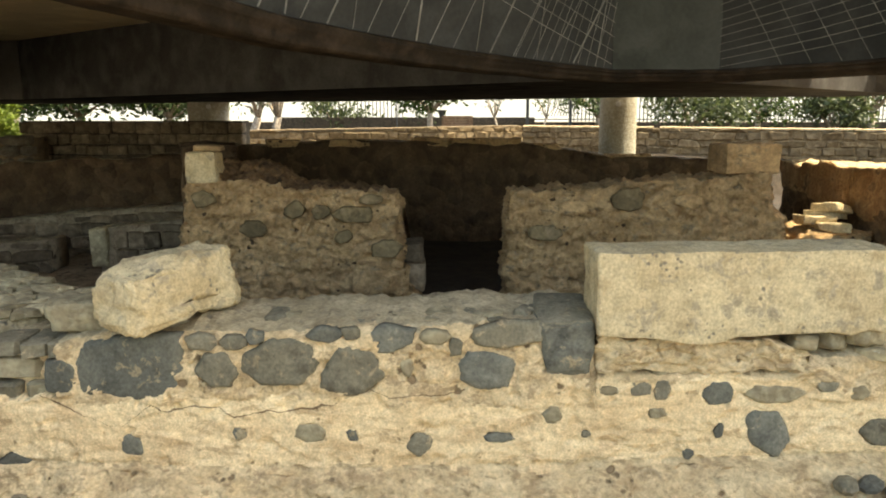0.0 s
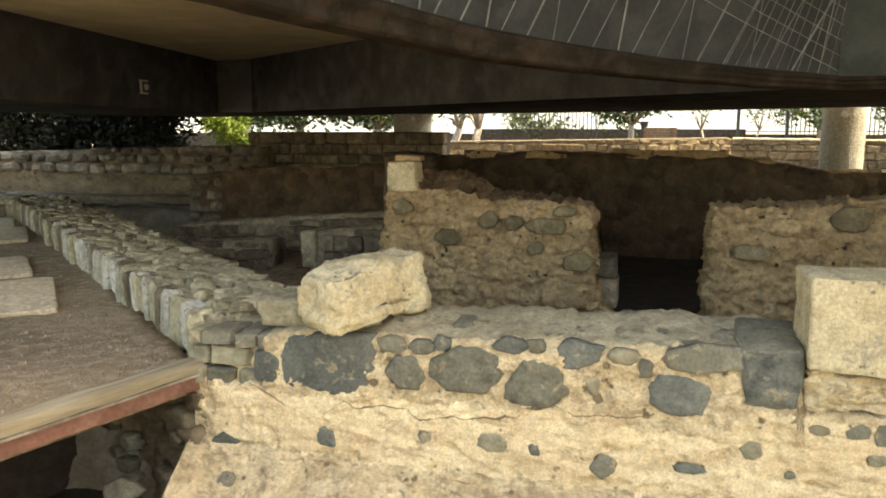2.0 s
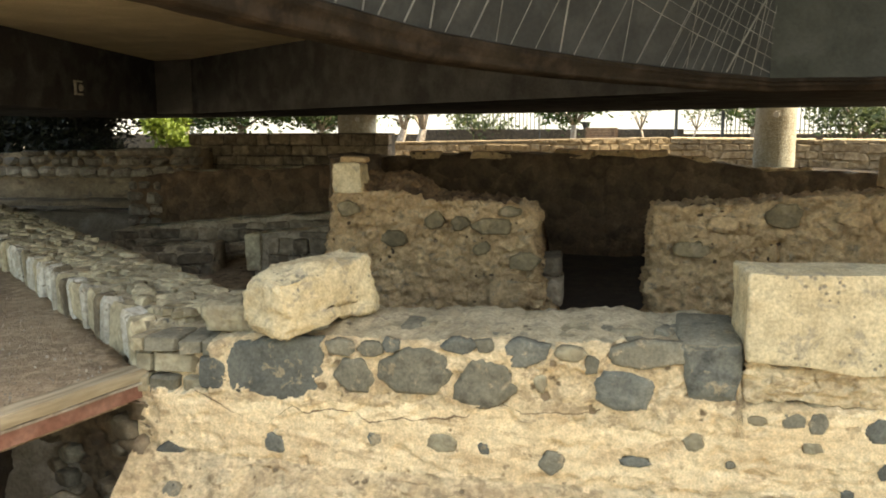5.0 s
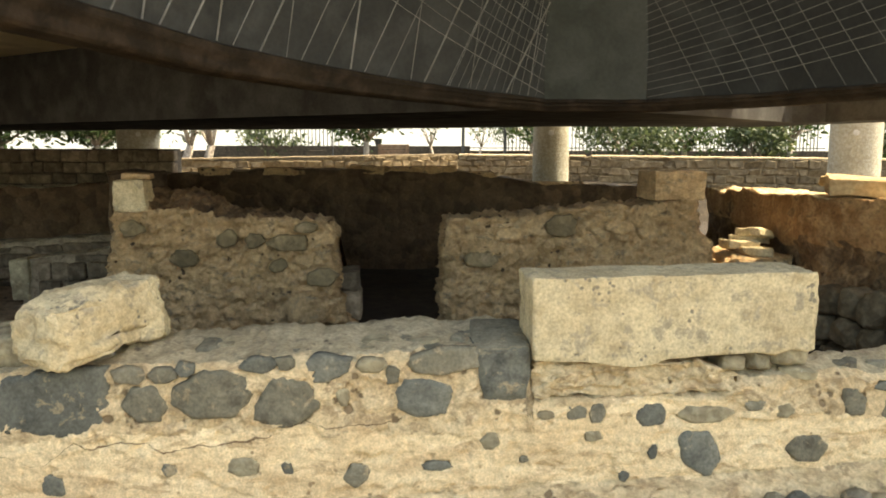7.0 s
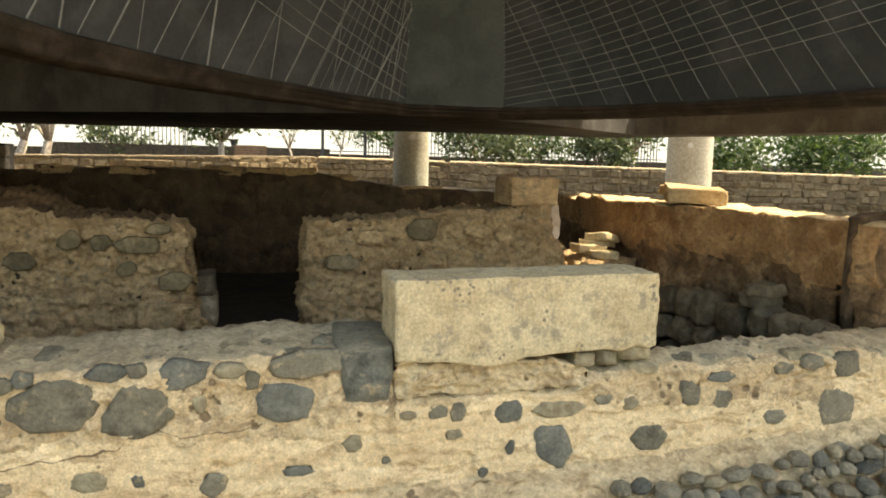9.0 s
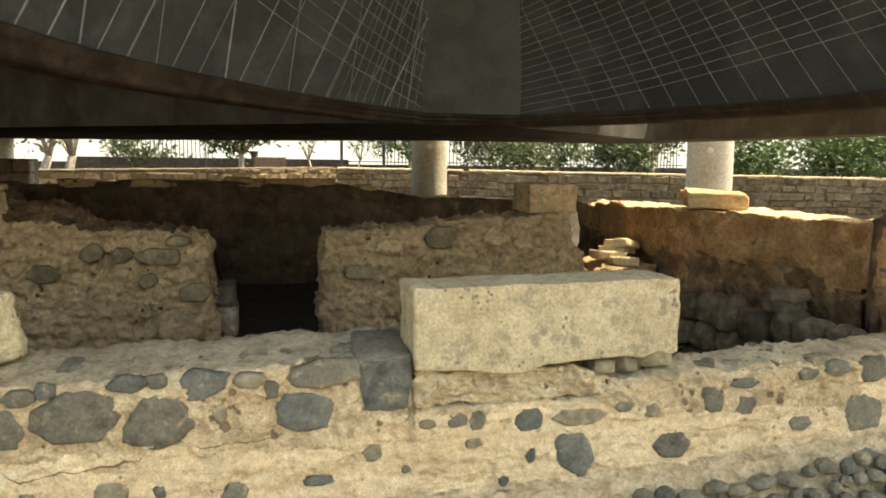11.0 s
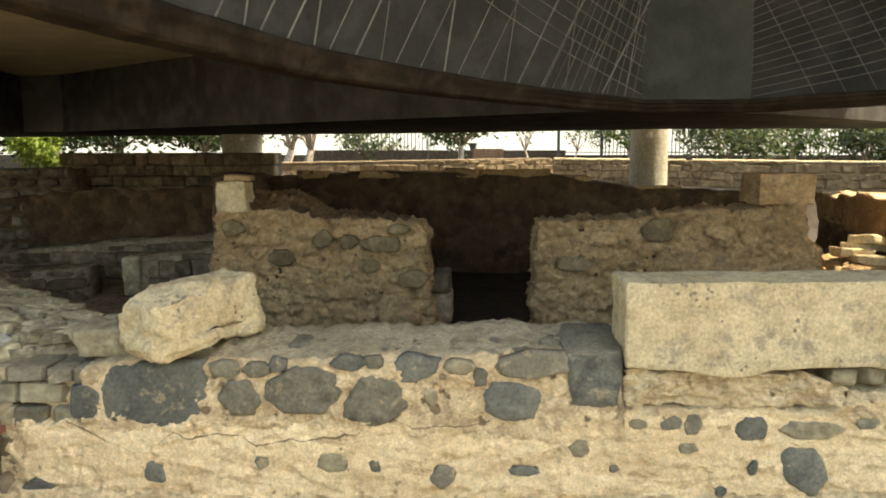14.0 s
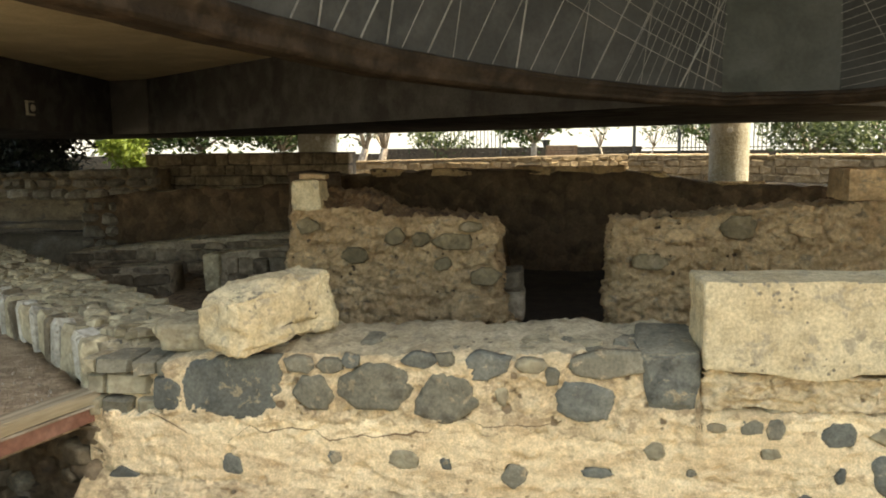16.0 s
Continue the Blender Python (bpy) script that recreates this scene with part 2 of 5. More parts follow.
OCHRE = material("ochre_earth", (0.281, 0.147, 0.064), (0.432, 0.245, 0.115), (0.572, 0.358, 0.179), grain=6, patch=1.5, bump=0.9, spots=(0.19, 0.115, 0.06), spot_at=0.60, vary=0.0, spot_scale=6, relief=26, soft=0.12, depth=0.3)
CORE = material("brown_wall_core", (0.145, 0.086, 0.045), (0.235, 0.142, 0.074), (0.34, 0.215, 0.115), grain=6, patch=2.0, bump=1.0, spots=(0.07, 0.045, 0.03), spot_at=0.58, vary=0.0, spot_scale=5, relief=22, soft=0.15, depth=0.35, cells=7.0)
TAN_SLAB = material("tan_slab_stone", (0.34, 0.225, 0.115), (0.46, 0.325, 0.18), (0.56, 0.43, 0.26), grain=12, patch=4, bump=0.6, spots=(0.26, 0.17, 0.09), spot_at=0.64, soft=0.15, vary=0.1)
GARDEN = material("warm_rubble_stone", (0.134, 0.096, 0.055), (0.199, 0.147, 0.085), (0.278, 0.214, 0.131), grain=9, patch=3, bump=0.8, vary=0.24)
HEAP = material("grey_brown_boulder", (0.102, 0.079, 0.050), (0.156, 0.122, 0.078), (0.222, 0.179, 0.118), grain=11, patch=4, bump=0.6, vary=0.25)
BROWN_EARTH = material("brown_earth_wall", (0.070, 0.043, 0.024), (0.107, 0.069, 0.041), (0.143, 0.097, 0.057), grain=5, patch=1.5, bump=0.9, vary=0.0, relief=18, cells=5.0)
MASONRY = material("dressed_stone", (0.141, 0.116, 0.089), (0.210, 0.177, 0.133), (0.281, 0.245, 0.191), grain=9, patch=3, bump=0.7, vary=0.35)
DARK_MASONRY = material("dark_dressed_stone", (0.134, 0.103, 0.069), (0.204, 0.158, 0.105), (0.302, 0.239, 0.169), grain=9, patch=3, bump=0.7, vary=0.4)
JOINT = material("wall_core", (0.056, 0.047, 0.034), (0.090, 0.073, 0.053), (0.123, 0.101, 0.073), grain=9, patch=3, bump=0.6, vary=0.0)
INSET = material("warm_grey_stone", (0.111, 0.085, 0.047), (0.160, 0.122, 0.069), (0.231, 0.172, 0.095), grain=12, patch=5, bump=0.5, spots=(0.269, 0.203, 0.127), spot_at=0.56, soft=0.16, spot_scale=9.0, vary=0.22)
GREY_STONE = material("grey_fieldstone", (0.232, 0.192, 0.121), (0.358, 0.303, 0.195), (0.509, 0.431, 0.277), grain=13, patch=5, bump=0.5, spots=(0.578, 0.524, 0.414), spot_at=0.68, vary=0.28)
LIMED = material("lime_streaked_stone", (0.36, 0.32, 0.245), (0.50, 0.455, 0.36), (0.64, 0.60, 0.50), grain=12, patch=5, bump=0.6, spots=(0.22, 0.19, 0.14), spot_at=0.58, soft=0.1, vary=0.25)
WALLTOP = material("pebbled_mortar", (0.246, 0.202, 0.129), (0.370, 0.308, 0.202), (0.538, 0.459, 0.319), grain=11, patch=3, bump=1.0, spots=(0.13, 0.12, 0.10), spot_at=0.60, vary=0.0, spot_scale=14, cells=10.0)
DIRT = material("dry_dirt", (0.194, 0.139, 0.086), (0.316, 0.231, 0.146), (0.435, 0.332, 0.217), grain=10, patch=1.3, bump=0.9, spots=(0.40, 0.35, 0.27), spot_at=0.72, vary=0.0, spot_scale=30, relief=55)
# near-black earth: doorway and pit shade in the colour, little bounce in the garden
SHADE_EARTH = material("shade_dark_earth", (0.027, 0.020, 0.013), (0.042, 0.030, 0.020), (0.060, 0.045, 0.030), grain=7, patch=1.2, bump=0.8, vary=0.0)
SLAB = material("worn_paving", (0.465, 0.364, 0.238), (0.640, 0.509, 0.342), (0.833, 0.675, 0.461), grain=20, patch=3, bump=0.4, vary=0.12)
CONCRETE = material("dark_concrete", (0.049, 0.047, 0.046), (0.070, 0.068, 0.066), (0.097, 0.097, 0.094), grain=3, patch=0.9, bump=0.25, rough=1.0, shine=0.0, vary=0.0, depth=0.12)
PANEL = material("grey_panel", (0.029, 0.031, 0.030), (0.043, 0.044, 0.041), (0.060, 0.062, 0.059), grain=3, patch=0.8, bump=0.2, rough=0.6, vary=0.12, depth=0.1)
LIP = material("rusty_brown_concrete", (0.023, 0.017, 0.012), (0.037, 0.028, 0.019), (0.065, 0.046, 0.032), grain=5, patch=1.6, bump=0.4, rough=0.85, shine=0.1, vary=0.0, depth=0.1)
SOFFIT = material("tan_soffit", (0.523, 0.422, 0.266), (0.628, 0.517, 0.331), (0.714, 0.599, 0.403), grain=2, patch=0.5, bump=0.1, rough=0.85, vary=0.0, depth=0.1)
STRIP_GREEN = material("greenish_concrete_strip", (0.041, 0.046, 0.038), (0.055, 0.059, 0.052), (0.073, 0.078, 0.068), grain=3, patch=0.8, bump=0.15, rough=0.7, vary=0.0, depth=0.1)
STRIP = material("pale_concrete_strip", (0.075, 0.072, 0.066), (0.095, 0.092, 0.084), (0.12, 0.115, 0.105), grain=3, patch=0.8, bump=0.15, rough=0.7, vary=0.0, depth=0.1)
CORD = material("pale_cord", (0.17, 0.165, 0.15), (0.22, 0.215, 0.19), (0.30, 0.29, 0.26), bump=0.1, rough=0.6, vary=0.2, depth=0.1)
COLUMN = material("bush_hammered_concrete", (0.361, 0.332, 0.257), (0.447, 0.417, 0.334), (0.515, 0.502, 0.429), grain=18, patch=1.5, bump=0.8, vary=0.0, relief=40)
TIMBER = material("weathered_timber", (0.224, 0.171, 0.103), (0.310, 0.248, 0.162), (0.387, 0.324, 0.225), grain=14, patch=3, bump=0.4, vary=0.0, stretch=(0.103, 0.900, 0.900))
RED_STEEL = material("red_primer_steel", (0.17, 0.075, 0.05), (0.22, 0.10, 0.07), (0.27, 0.14, 0.10), grain=6, patch=2, bump=0.1, rough=0.6, vary=0.0)
PEBBLE = material("gravel_chips", (0.17, 0.135, 0.095), (0.26, 0.21, 0.155), (0.42, 0.37, 0.29), grain=5, patch=3, bump=0.2, vary=0.0)
BARK = material("bark", (0.266, 0.213, 0.164), (0.407, 0.343, 0.270), (0.584, 0.518, 0.423), grain=14, patch=4, bump=0.8, vary=0.25)
IRON = material("painted_iron", (0.06, 0.065, 0.06), (0.08, 0.085, 0.08), (0.11, 0.115, 0.11), bump=0.1, rough=0.5, vary=0.1)
WHITE_IRON = material("white_iron", (0.55, 0.55, 0.53), (0.62, 0.62, 0.60), (0.7, 0.7, 0.68), bump=0.1, rough=0.5, vary=0.05)
BENCH = material("bench_wood", (0.16, 0.10, 0.06), (0.22, 0.14, 0.085), (0.28, 0.19, 0.12), grain=10, bump=0.3, vary=0.1)
GROUND = material("garden_ground", (0.216, 0.180, 0.126), (0.297, 0.252, 0.189), (0.378, 0.333, 0.261), grain=4, patch=0.3, bump=0.6, vary=0.0)


def leaf_material(name, dark, light):
    m = bpy.data.materials.new(name)
    m.use_nodes = True
    nt = m.node_tree
    b = nt.nodes["Principled BSDF"]
    geo, r = nt.nodes.new("ShaderNodeNewGeometry"), nt.nodes.new("ShaderNodeValToRGB")
    r.color_ramp.elements[0].color, r.color_ramp.elements[1].color = (*dark, 1), (*light, 1)
    nt.links.new(geo.outputs["Random Per Island"], r.inputs["Fac"])
    nt.links.new(r.outputs["Color"], b.inputs["Base Color"])
    b.inputs["Roughness"].default_value = 0.55
    through_leaf = nt.nodes.new("ShaderNodeBsdfTranslucent")
    nt.links.new(r.outputs["Color"], through_leaf.inputs["Color"])
    add = nt.nodes.new("ShaderNodeMixShader")
    add.inputs[0].default_value = 0.4
    nt.links.new(b.outputs[0], add.inputs[1])
    nt.links.new(through_leaf.outputs[0], add.inputs[2])
    nt.links.new(add.outputs[0], nt.nodes["Material Output"].inputs["Surface"])
    return m


LEAF = leaf_material("leaf_green", (0.020, 0.040, 0.010), (0.075, 0.12, 0.03))
LEAF_OLIVE = leaf_material("leaf_olive", (0.035, 0.055, 0.022), (0.11, 0.135, 0.055))
LEAF_LIME = leaf_material("leaf_lime", (0.08, 0.125, 0.015), (0.20, 0.26, 0.04))
# near-black leaves carry the hedge's shade in their colour
LEAF_SHADED = leaf_material("leaf_shade_black", (0.003, 0.005, 0.002), (0.011, 0.017, 0.005))


# ---------------------------------------------------------------- helpers
def placed(ob):
    """The pose of an object in the world, through its parents."""
    own = ob.matrix_basis
    return placed(ob.parent) @ ob.matrix_parent_inverse @ own if ob.parent else own


def adopt(ob, parent):
    ob.parent = parent
    ob.matrix_parent_inverse = placed(parent).inverted()
    return ob


def part(name, bm, mat, parent=None, label="", smooth=False):
    """Links a bmesh as one mesh object, under a thing or a part where one is given."""
    data = bpy.data.meshes.new(name)
    bm.normal_update()
    bm.to_mesh(data)
    bm.free()
    data.materials.append(mat)
    if smooth:
        data.polygons.foreach_set("use_smooth", [True] * len(data.polygons))
    ob = new(name, data)
    if label:
        tagged(ob, label)
    return adopt(ob, parent) if parent else ob


def thing(name, at, label, category, group="", kind=""):
    ob = new(name)
    ob.empty_display_size = 0.1
    ob.matrix_basis = Matrix.Translation(at)
    return tagged(ob, label, category, group, kind)


def fbm(p, scale, octaves=4):
    return noise.fractal(Vector(p) * scale, 0.9, 2.1, octaves)


def along(table, s):
    """A value between the entries of a short table."""
    xs, ys = [a for a, _ in table], [b for _, b in table]
    return float(np.interp(s, xs, ys))


def box(bm, lo, hi):
    made = bmesh.ops.create_cube(bm, size=1)
    for v in made["verts"]:
        v.co = Vector([lo[i] + (v.co[i] + 0.5) * (hi[i] - lo[i]) for i in range(3)])
    return made["verts"]


def grid_mesh(rows):
    """A bmesh of quads over rows of points."""
    bm = bmesh.new()
    made = [[bm.verts.new(p) for p in row] for row in rows]
    for a, b in zip(made, made[1:]):
        for i in range(len(a) - 1):
            bm.faces.new((a[i], b[i], b[i + 1], a[i + 1]))
    for cap in (made[0], list(reversed(made[-1]))):
        if len(cap) > 2:
            bm.faces.new(cap)
    return bm


def rubble_body(line, thick, top, base, step=0.06, rough=0.03, seed=0.0, ragged=0.03, scale=4.0):
    """An uneven wall along a line of plan points: near face on the right of the line's way, top a table by length, thick to the left of it."""
    pts = [Vector((*p, 0)) for p in line]
    lengths = [0.0]
    for a, b in zip(pts, pts[1:]):
        lengths.append(lengths[-1] + (b - a).length)
    n = max(2, int(lengths[-1] / step))
    rows = []
    for i in range(n + 1):
        s = lengths[-1] * i / n
        k = min(max(j for j in range(len(pts)) if lengths[j] <= s + 1e-9), len(pts) - 2)
        way = (pts[k + 1] - pts[k]).normalized()
        at = pts[k] + way * (s - lengths[k])
        side = Vector((-way.y, way.x, 0))
        z = along(top, s / lengths[-1]) + ragged * (fbm((at.x + seed, at.y, 3.1), 2.2) + 0.6 * fbm((at.x, at.y + seed, 9.7), 7.0))
        across = max(3, int(thick / step))
        m = max(3, int((1.2 - base) / step))
        row = [at + Vector((0, 0, base + (z - base) * j / m)) for j in range(m + 1)]
        row += [at + side * thick * j / across + Vector((0, 0, z)) for j in range(1, across + 1)]
        row += [at + side * thick + Vector((0, 0, z + (base - z) * j / 4)) for j in range(1, 5)]
        shaped = []
        for p in row:
            q = Vector((p.x + seed * 3.7, p.y, p.z))
            d = Vector((fbm(q, scale), fbm(q + Vector((31, 0, 0)), scale), 0.6 * fbm(q + Vector((0, 47, 0)), scale))) * rough
            d += Vector((fbm(q, scale * 4, 2), fbm(q + Vector((11, 0, 0)), scale * 4, 2), 0.5 * fbm(q + Vector((0, 5, 0)), scale * 4, 2))) * rough * 0.4
            shaped.append(p + d)
        rows.append(shaped)
    return grid_mesh(rows)


def stone_face(w, h, proud, seed, sides=7):
    """A stone set in a wall: a blunt many-cornered face, x along, y up, z out of the wall, its rim sunk under the mortar."""
    rnd = random.Random(seed)
    first = rnd.uniform(0, 6.28)
    angles = [first + (k + rnd.uniform(-0.25, 0.25)) * 2 * math.pi / sides for k in range(sides)]
    reach = [rnd.uniform(0.76, 0.98) for _ in angles]
    power = rnd.uniform(3.5, 7.0)
    lean = rnd.uniform(-0.22, 0.22)
    ring = 44
    rows = []
    for rho, lift in ((1.10, -2.4), (1.03, -0.5), (0.97, 0.35), (0.90, 0.8), (0.78, 1.0), (0.5, 1.05), (0.2, 1.05)):
        row = []
        for i in range(ring):
            a = 2 * math.pi * i / ring
            r = (abs(math.cos(a)) ** power + abs(math.sin(a)) ** power) ** (-1 / power)
            for b, q in zip(angles, reach):
                if math.cos(a - b) > 0.3:
                    r = min(r, q * 1.06 / math.cos(a - b))
            r *= rho
            x, y = r * math.cos(a) * w / 2, r * math.sin(a) * h / 2
            k = 1 + 0.06 * fbm((math.cos(a) * 2 + seed, math.sin(a) * 2, 1.0), 1.2) + 0.05 * fbm((math.cos(a) * 2 + seed, math.sin(a) * 2, 4.0), 5.0, 3)
            row.append((x * k + lean * y, y * k, proud * lift + 0.007 * fbm((x + seed, y, 2.0), 9) * (rho < 0.95)))
        row.append(row[0])
        rows.append(row)
    bm = grid_mesh(rows)
    bmesh.ops.remove_doubles(bm, verts=bm.verts, dist=0.0005)
    bmesh.ops.recalc_face_normals(bm, faces=bm.faces)
    return bm


def rough_box(size, seed, jitter=0.06, cut=4, rough=0.02, bevel=0.06):
    """A worn, uneven block round the origin, its base at z = 0."""
    bm = bmesh.new()
    bmesh.ops.create_cube(bm, size=1)
    rnd = random.Random(seed)
    for v in bm.verts:
        v.co = Vector([c * (1 + rnd.uniform(-jitter, jitter)) for c in v.co])
    bmesh.ops.bevel(bm, geom=bm.edges[:], offset=bevel, segments=2, affect="EDGES", profile=0.6)
    bmesh.ops.subdivide_edges(bm, edges=bm.edges[:], cuts=cut, use_grid_fill=True)
    for v in bm.verts:
        p = Vector([v.co[i] * size[i] for i in range(3)])
        q = p + Vector((seed * 1.7, 0, 0))
        p += Vector((fbm(q, 5), fbm(q + Vector((9, 0, 0)), 5), fbm(q + Vector((0, 9, 0)), 5))) * rough
        p += Vector((fbm(q, 17, 3), fbm(q + Vector((4, 0, 0)), 17, 3), fbm(q + Vector((0, 4, 0)), 17, 3))) * rough * 0.45
        v.co = p + Vector((0, 0, size[2] / 2))
    return bm


def piece_meshes(name, mat, count=7, jitter=0.1, bevel=0.1):
    """Unit stones with uneven corners and rounded edges, to be shared by many pieces."""
    made = []
    for k in range(count):
        rnd = random.Random(k * 13 + len(name))
        bm = bmesh.new()
        bmesh.ops.create_cube(bm, size=1)
        for v in bm.verts:
            v.co = Vector([c + rnd.uniform(-jitter, jitter) * 0.6 for c in v.co])
        bmesh.ops.bevel(bm, geom=bm.edges[:], offset=bevel, segments=1, affect="EDGES")
        data = bpy.data.meshes.new(name)
        bm.to_mesh(data)
        bm.free()
        data.materials.append(mat)
        made.append(data)
    return made


def coursed(parent, a, b, z0, z1, length, course, meshes, seed, depth=0.16, out=0.02, name="stone", limit=300):
    """Courses of stones on the face of a wall from plan point a to b; the face looks to the right of that way. z1: a number or a table."""
    rnd = random.Random(seed)
    a, b = Vector((*a, 0)), Vector((*b, 0))
    way = (b - a).normalized()
    turn = math.atan2(way.y, way.x)
    total, made, z = (b - a).length, 0, z0
    while True:
        h = course * rnd.uniform(0.8, 1.2)
        s = -rnd.uniform(0, length * 0.5)
        any_left = False
        while s < total:
            w = length * rnd.uniform(0.55, 1.5)
            lo, hi = max(s, 0), min(s + w, total)
            mid = (lo + hi) / 2
            roof = z1 if isinstance(z1, (int, float)) else along(z1, mid / total)
            if z + h * 0.45 < roof and hi - lo > length * 0.2:
                any_left = True
                hh = min(h, roof - z)
                at = a + way * mid + Vector((way.y, -way.x, 0)) * (out - depth / 2 + rnd.uniform(-0.015, 0.02))
                if made < limit:
                    ob = new(name, rnd.choice(meshes))
                    ob.matrix_basis = Matrix.LocRotScale((at.x, at.y, z + hh / 2), Euler((rnd.uniform(-0.03, 0.03), rnd.uniform(-0.04, 0.04), turn + math.pi * rnd.randint(0, 1))), ((hi - lo) * 0.965, depth, hh * 0.95))
                    adopt(ob, parent)
                    made += 1
            s += w
        z += h
        if not any_left:
            break
    return made


def tube(bm, path, radii, ring=8):
    """A tapered tube along a path, closed at its ends."""
    rows = []
    for k, (p, r) in enumerate(zip(path, radii)):
        p = Vector(p)
        way = (Vector(path[min(k + 1, len(path) - 1)]) - Vector(path[max(k - 1, 0)])).normalized()
        u = way.orthogonal().normalized()
        v = way.cross(u)
        rows.append([bm.verts.new(p + (u * math.cos(2 * math.pi * i / ring) + v * math.sin(2 * math.pi * i / ring)) * r) for i in range(ring)])
    for a, b in zip(rows, rows[1:]):
        for i in range(ring):
            bm.faces.new((a[i], a[(i + 1) % ring], b[(i + 1) % ring], b[i]))
    bm.faces.new(list(reversed(rows[0])))
    bm.faces.new(rows[-1])


def leaves(centres, count, spread, size, seed, flat=0.8):
    """Many small folded leaves in clumps round the given centres."""
    rnd = random.Random(seed)
    verts, faces = [], []
    for _ in range(count):
        c = Vector(rnd.choice(centres))
        d = Vector((rnd.gauss(0, 1), rnd.gauss(0, 1), rnd.gauss(0, flat))) * spread * 0.5
        u = Vector((rnd.uniform(-1, 1), rnd.uniform(-1, 1), rnd.uniform(-0.9, 0.5))).normalized()
        v = u.orthogonal().normalized()
        v.rotate(Matrix.Rotation(rnd.uniform(0, 6.28), 3, u))
        s = size * rnd.uniform(0.6, 1.3)
        p, k = c + d, len(verts)
        w = u.cross(v) * s * 0.12
        verts += [p - u * s, p + v * s * 0.42 + w, p + u * s, p - v * s * 0.42 + w]
        faces += [(k, k + 1, k + 2), (k, k + 2, k + 3)]
    return verts, faces


def leaf_part(name, verts, faces, mat, parent=None, label=""):
    data = bpy.data.meshes.new(name)
    data.from_pydata([tuple(v) for v in verts], [], faces)
    data.materials.append(mat)
    ob = new(name, data)
    if label:
        tagged(ob, label)
    return adopt(ob, parent) if parent else ob


# ---------------------------------------------------------------- ground
def ground_height(x, y):
    if y > 19:
        return 0.35 + 0.35 * min(1, (y - 19) / 3)
    if y < 1.6:
        return 0.0
    if y < 4.4:
        return -0.95
    if y > 12 and x < -3:
        return 0.2
    return -0.25


def build_ground():
    xs = [-900, -300, -90, -40, -25] + [-18 + 0.75 * i for i in range(49)] + [25, 40, 90, 300, 900]
    ys = [-900, -200, -50, -12, -4, 0, 1.3, 1.65, 2.2, 3, 3.7, 4.3, 4.5, 5, 6, 7, 8, 9, 10, 11, 11.8, 12.2, 14, 16, 18.8, 19.5, 21, 22.2, 24, 28, 33, 40, 60, 120, 400, 1500]
    bm = grid_mesh([[(x, y, ground_height(x, y) + (0.03 * fbm((x, y, 0), 0.9) if abs(x) < 30 and -5 < y < 40 else 0)) for x in xs] for y in ys])
    bmesh.ops.delete(bm, geom=[f for f in bm.faces if len(f.verts) > 4], context="FACES_ONLY")
    bmesh.ops.recalc_face_normals(bm, faces=bm.faces)
    if sum(f.normal.z for f in bm.faces) < 0:
        bmesh.ops.reverse_faces(bm, faces=bm.faces)
    tagged(part("ground", bm, GROUND), "dry sandy ground round the sunken ruins", "ground", kind="structure")


build_ground()


# ---------------------------------------------------------------- the near wall
WALL_TOP = [(-2.7, 0.34), (-2.2, 0.35), (-2.0, 0.43), (-1.4, 0.46), (0.5, 0.50), (0.80, 0.49), (0.84, 0.245), (1.9, 0.24), (2.0, 0.32), (2.3, 0.34), (2.6, 0.34), (4.0, 0.36), (8.0, 0.36)]
LEDGE = [(-2.7, -0.27), (-2.3, -0.28), (-1.6, -0.31), (-0.8, -0.33), (0.5, -0.31), (1.0, -0.29), (1.7, -0.26), (2.4, -0.24), (3.2, -0.18), (3.8, -0.11), (8.0, 0.1)]
DEPTH = [(-2.7, 0.72), (-1.0, 0.66), (0.8, 0.62), (1.9, 0.40), (2.5, 0.22), (2.9, 0.27), (3.4, 0.33), (4.3, 0.45), (8.0, 0.6)]


# stones in the face: x, z, width, height, tone
UPPER = [
    (-1.69, 0.27, 0.62, 0.36, 0),
    (-2.09, 0.22, 0.17, 0.19, 0),
    (-1.24, 0.25, 0.22, 0.20, 1),
    (-0.88, 0.30, 0.39, 0.25, 1),
    (-0.49, 0.25, 0.32, 0.28, 1),
    (-1.31, 0.41, 0.16, 0.10, 1),
    (-1.14, 0.41, 0.15, 0.08, 1),
    (-1.02, 0.44, 0.09, 0.08, 0),
    (-0.64, 0.45, 0.19, 0.09, 0),
    (-0.50, 0.46, 0.10, 0.07, 1),
    (-0.28, 0.43, 0.23, 0.15, 0),
    (-0.04, 0.44, 0.16, 0.08, 2),
    (0.07, 0.38, 0.07, 0.10, 1),
    (0.24, 0.25, 0.28, 0.20, 0),
    (0.35, 0.45, 0.37, 0.15, 1),
    (-0.20, 0.28, 0.07, 0.12, 2),
]
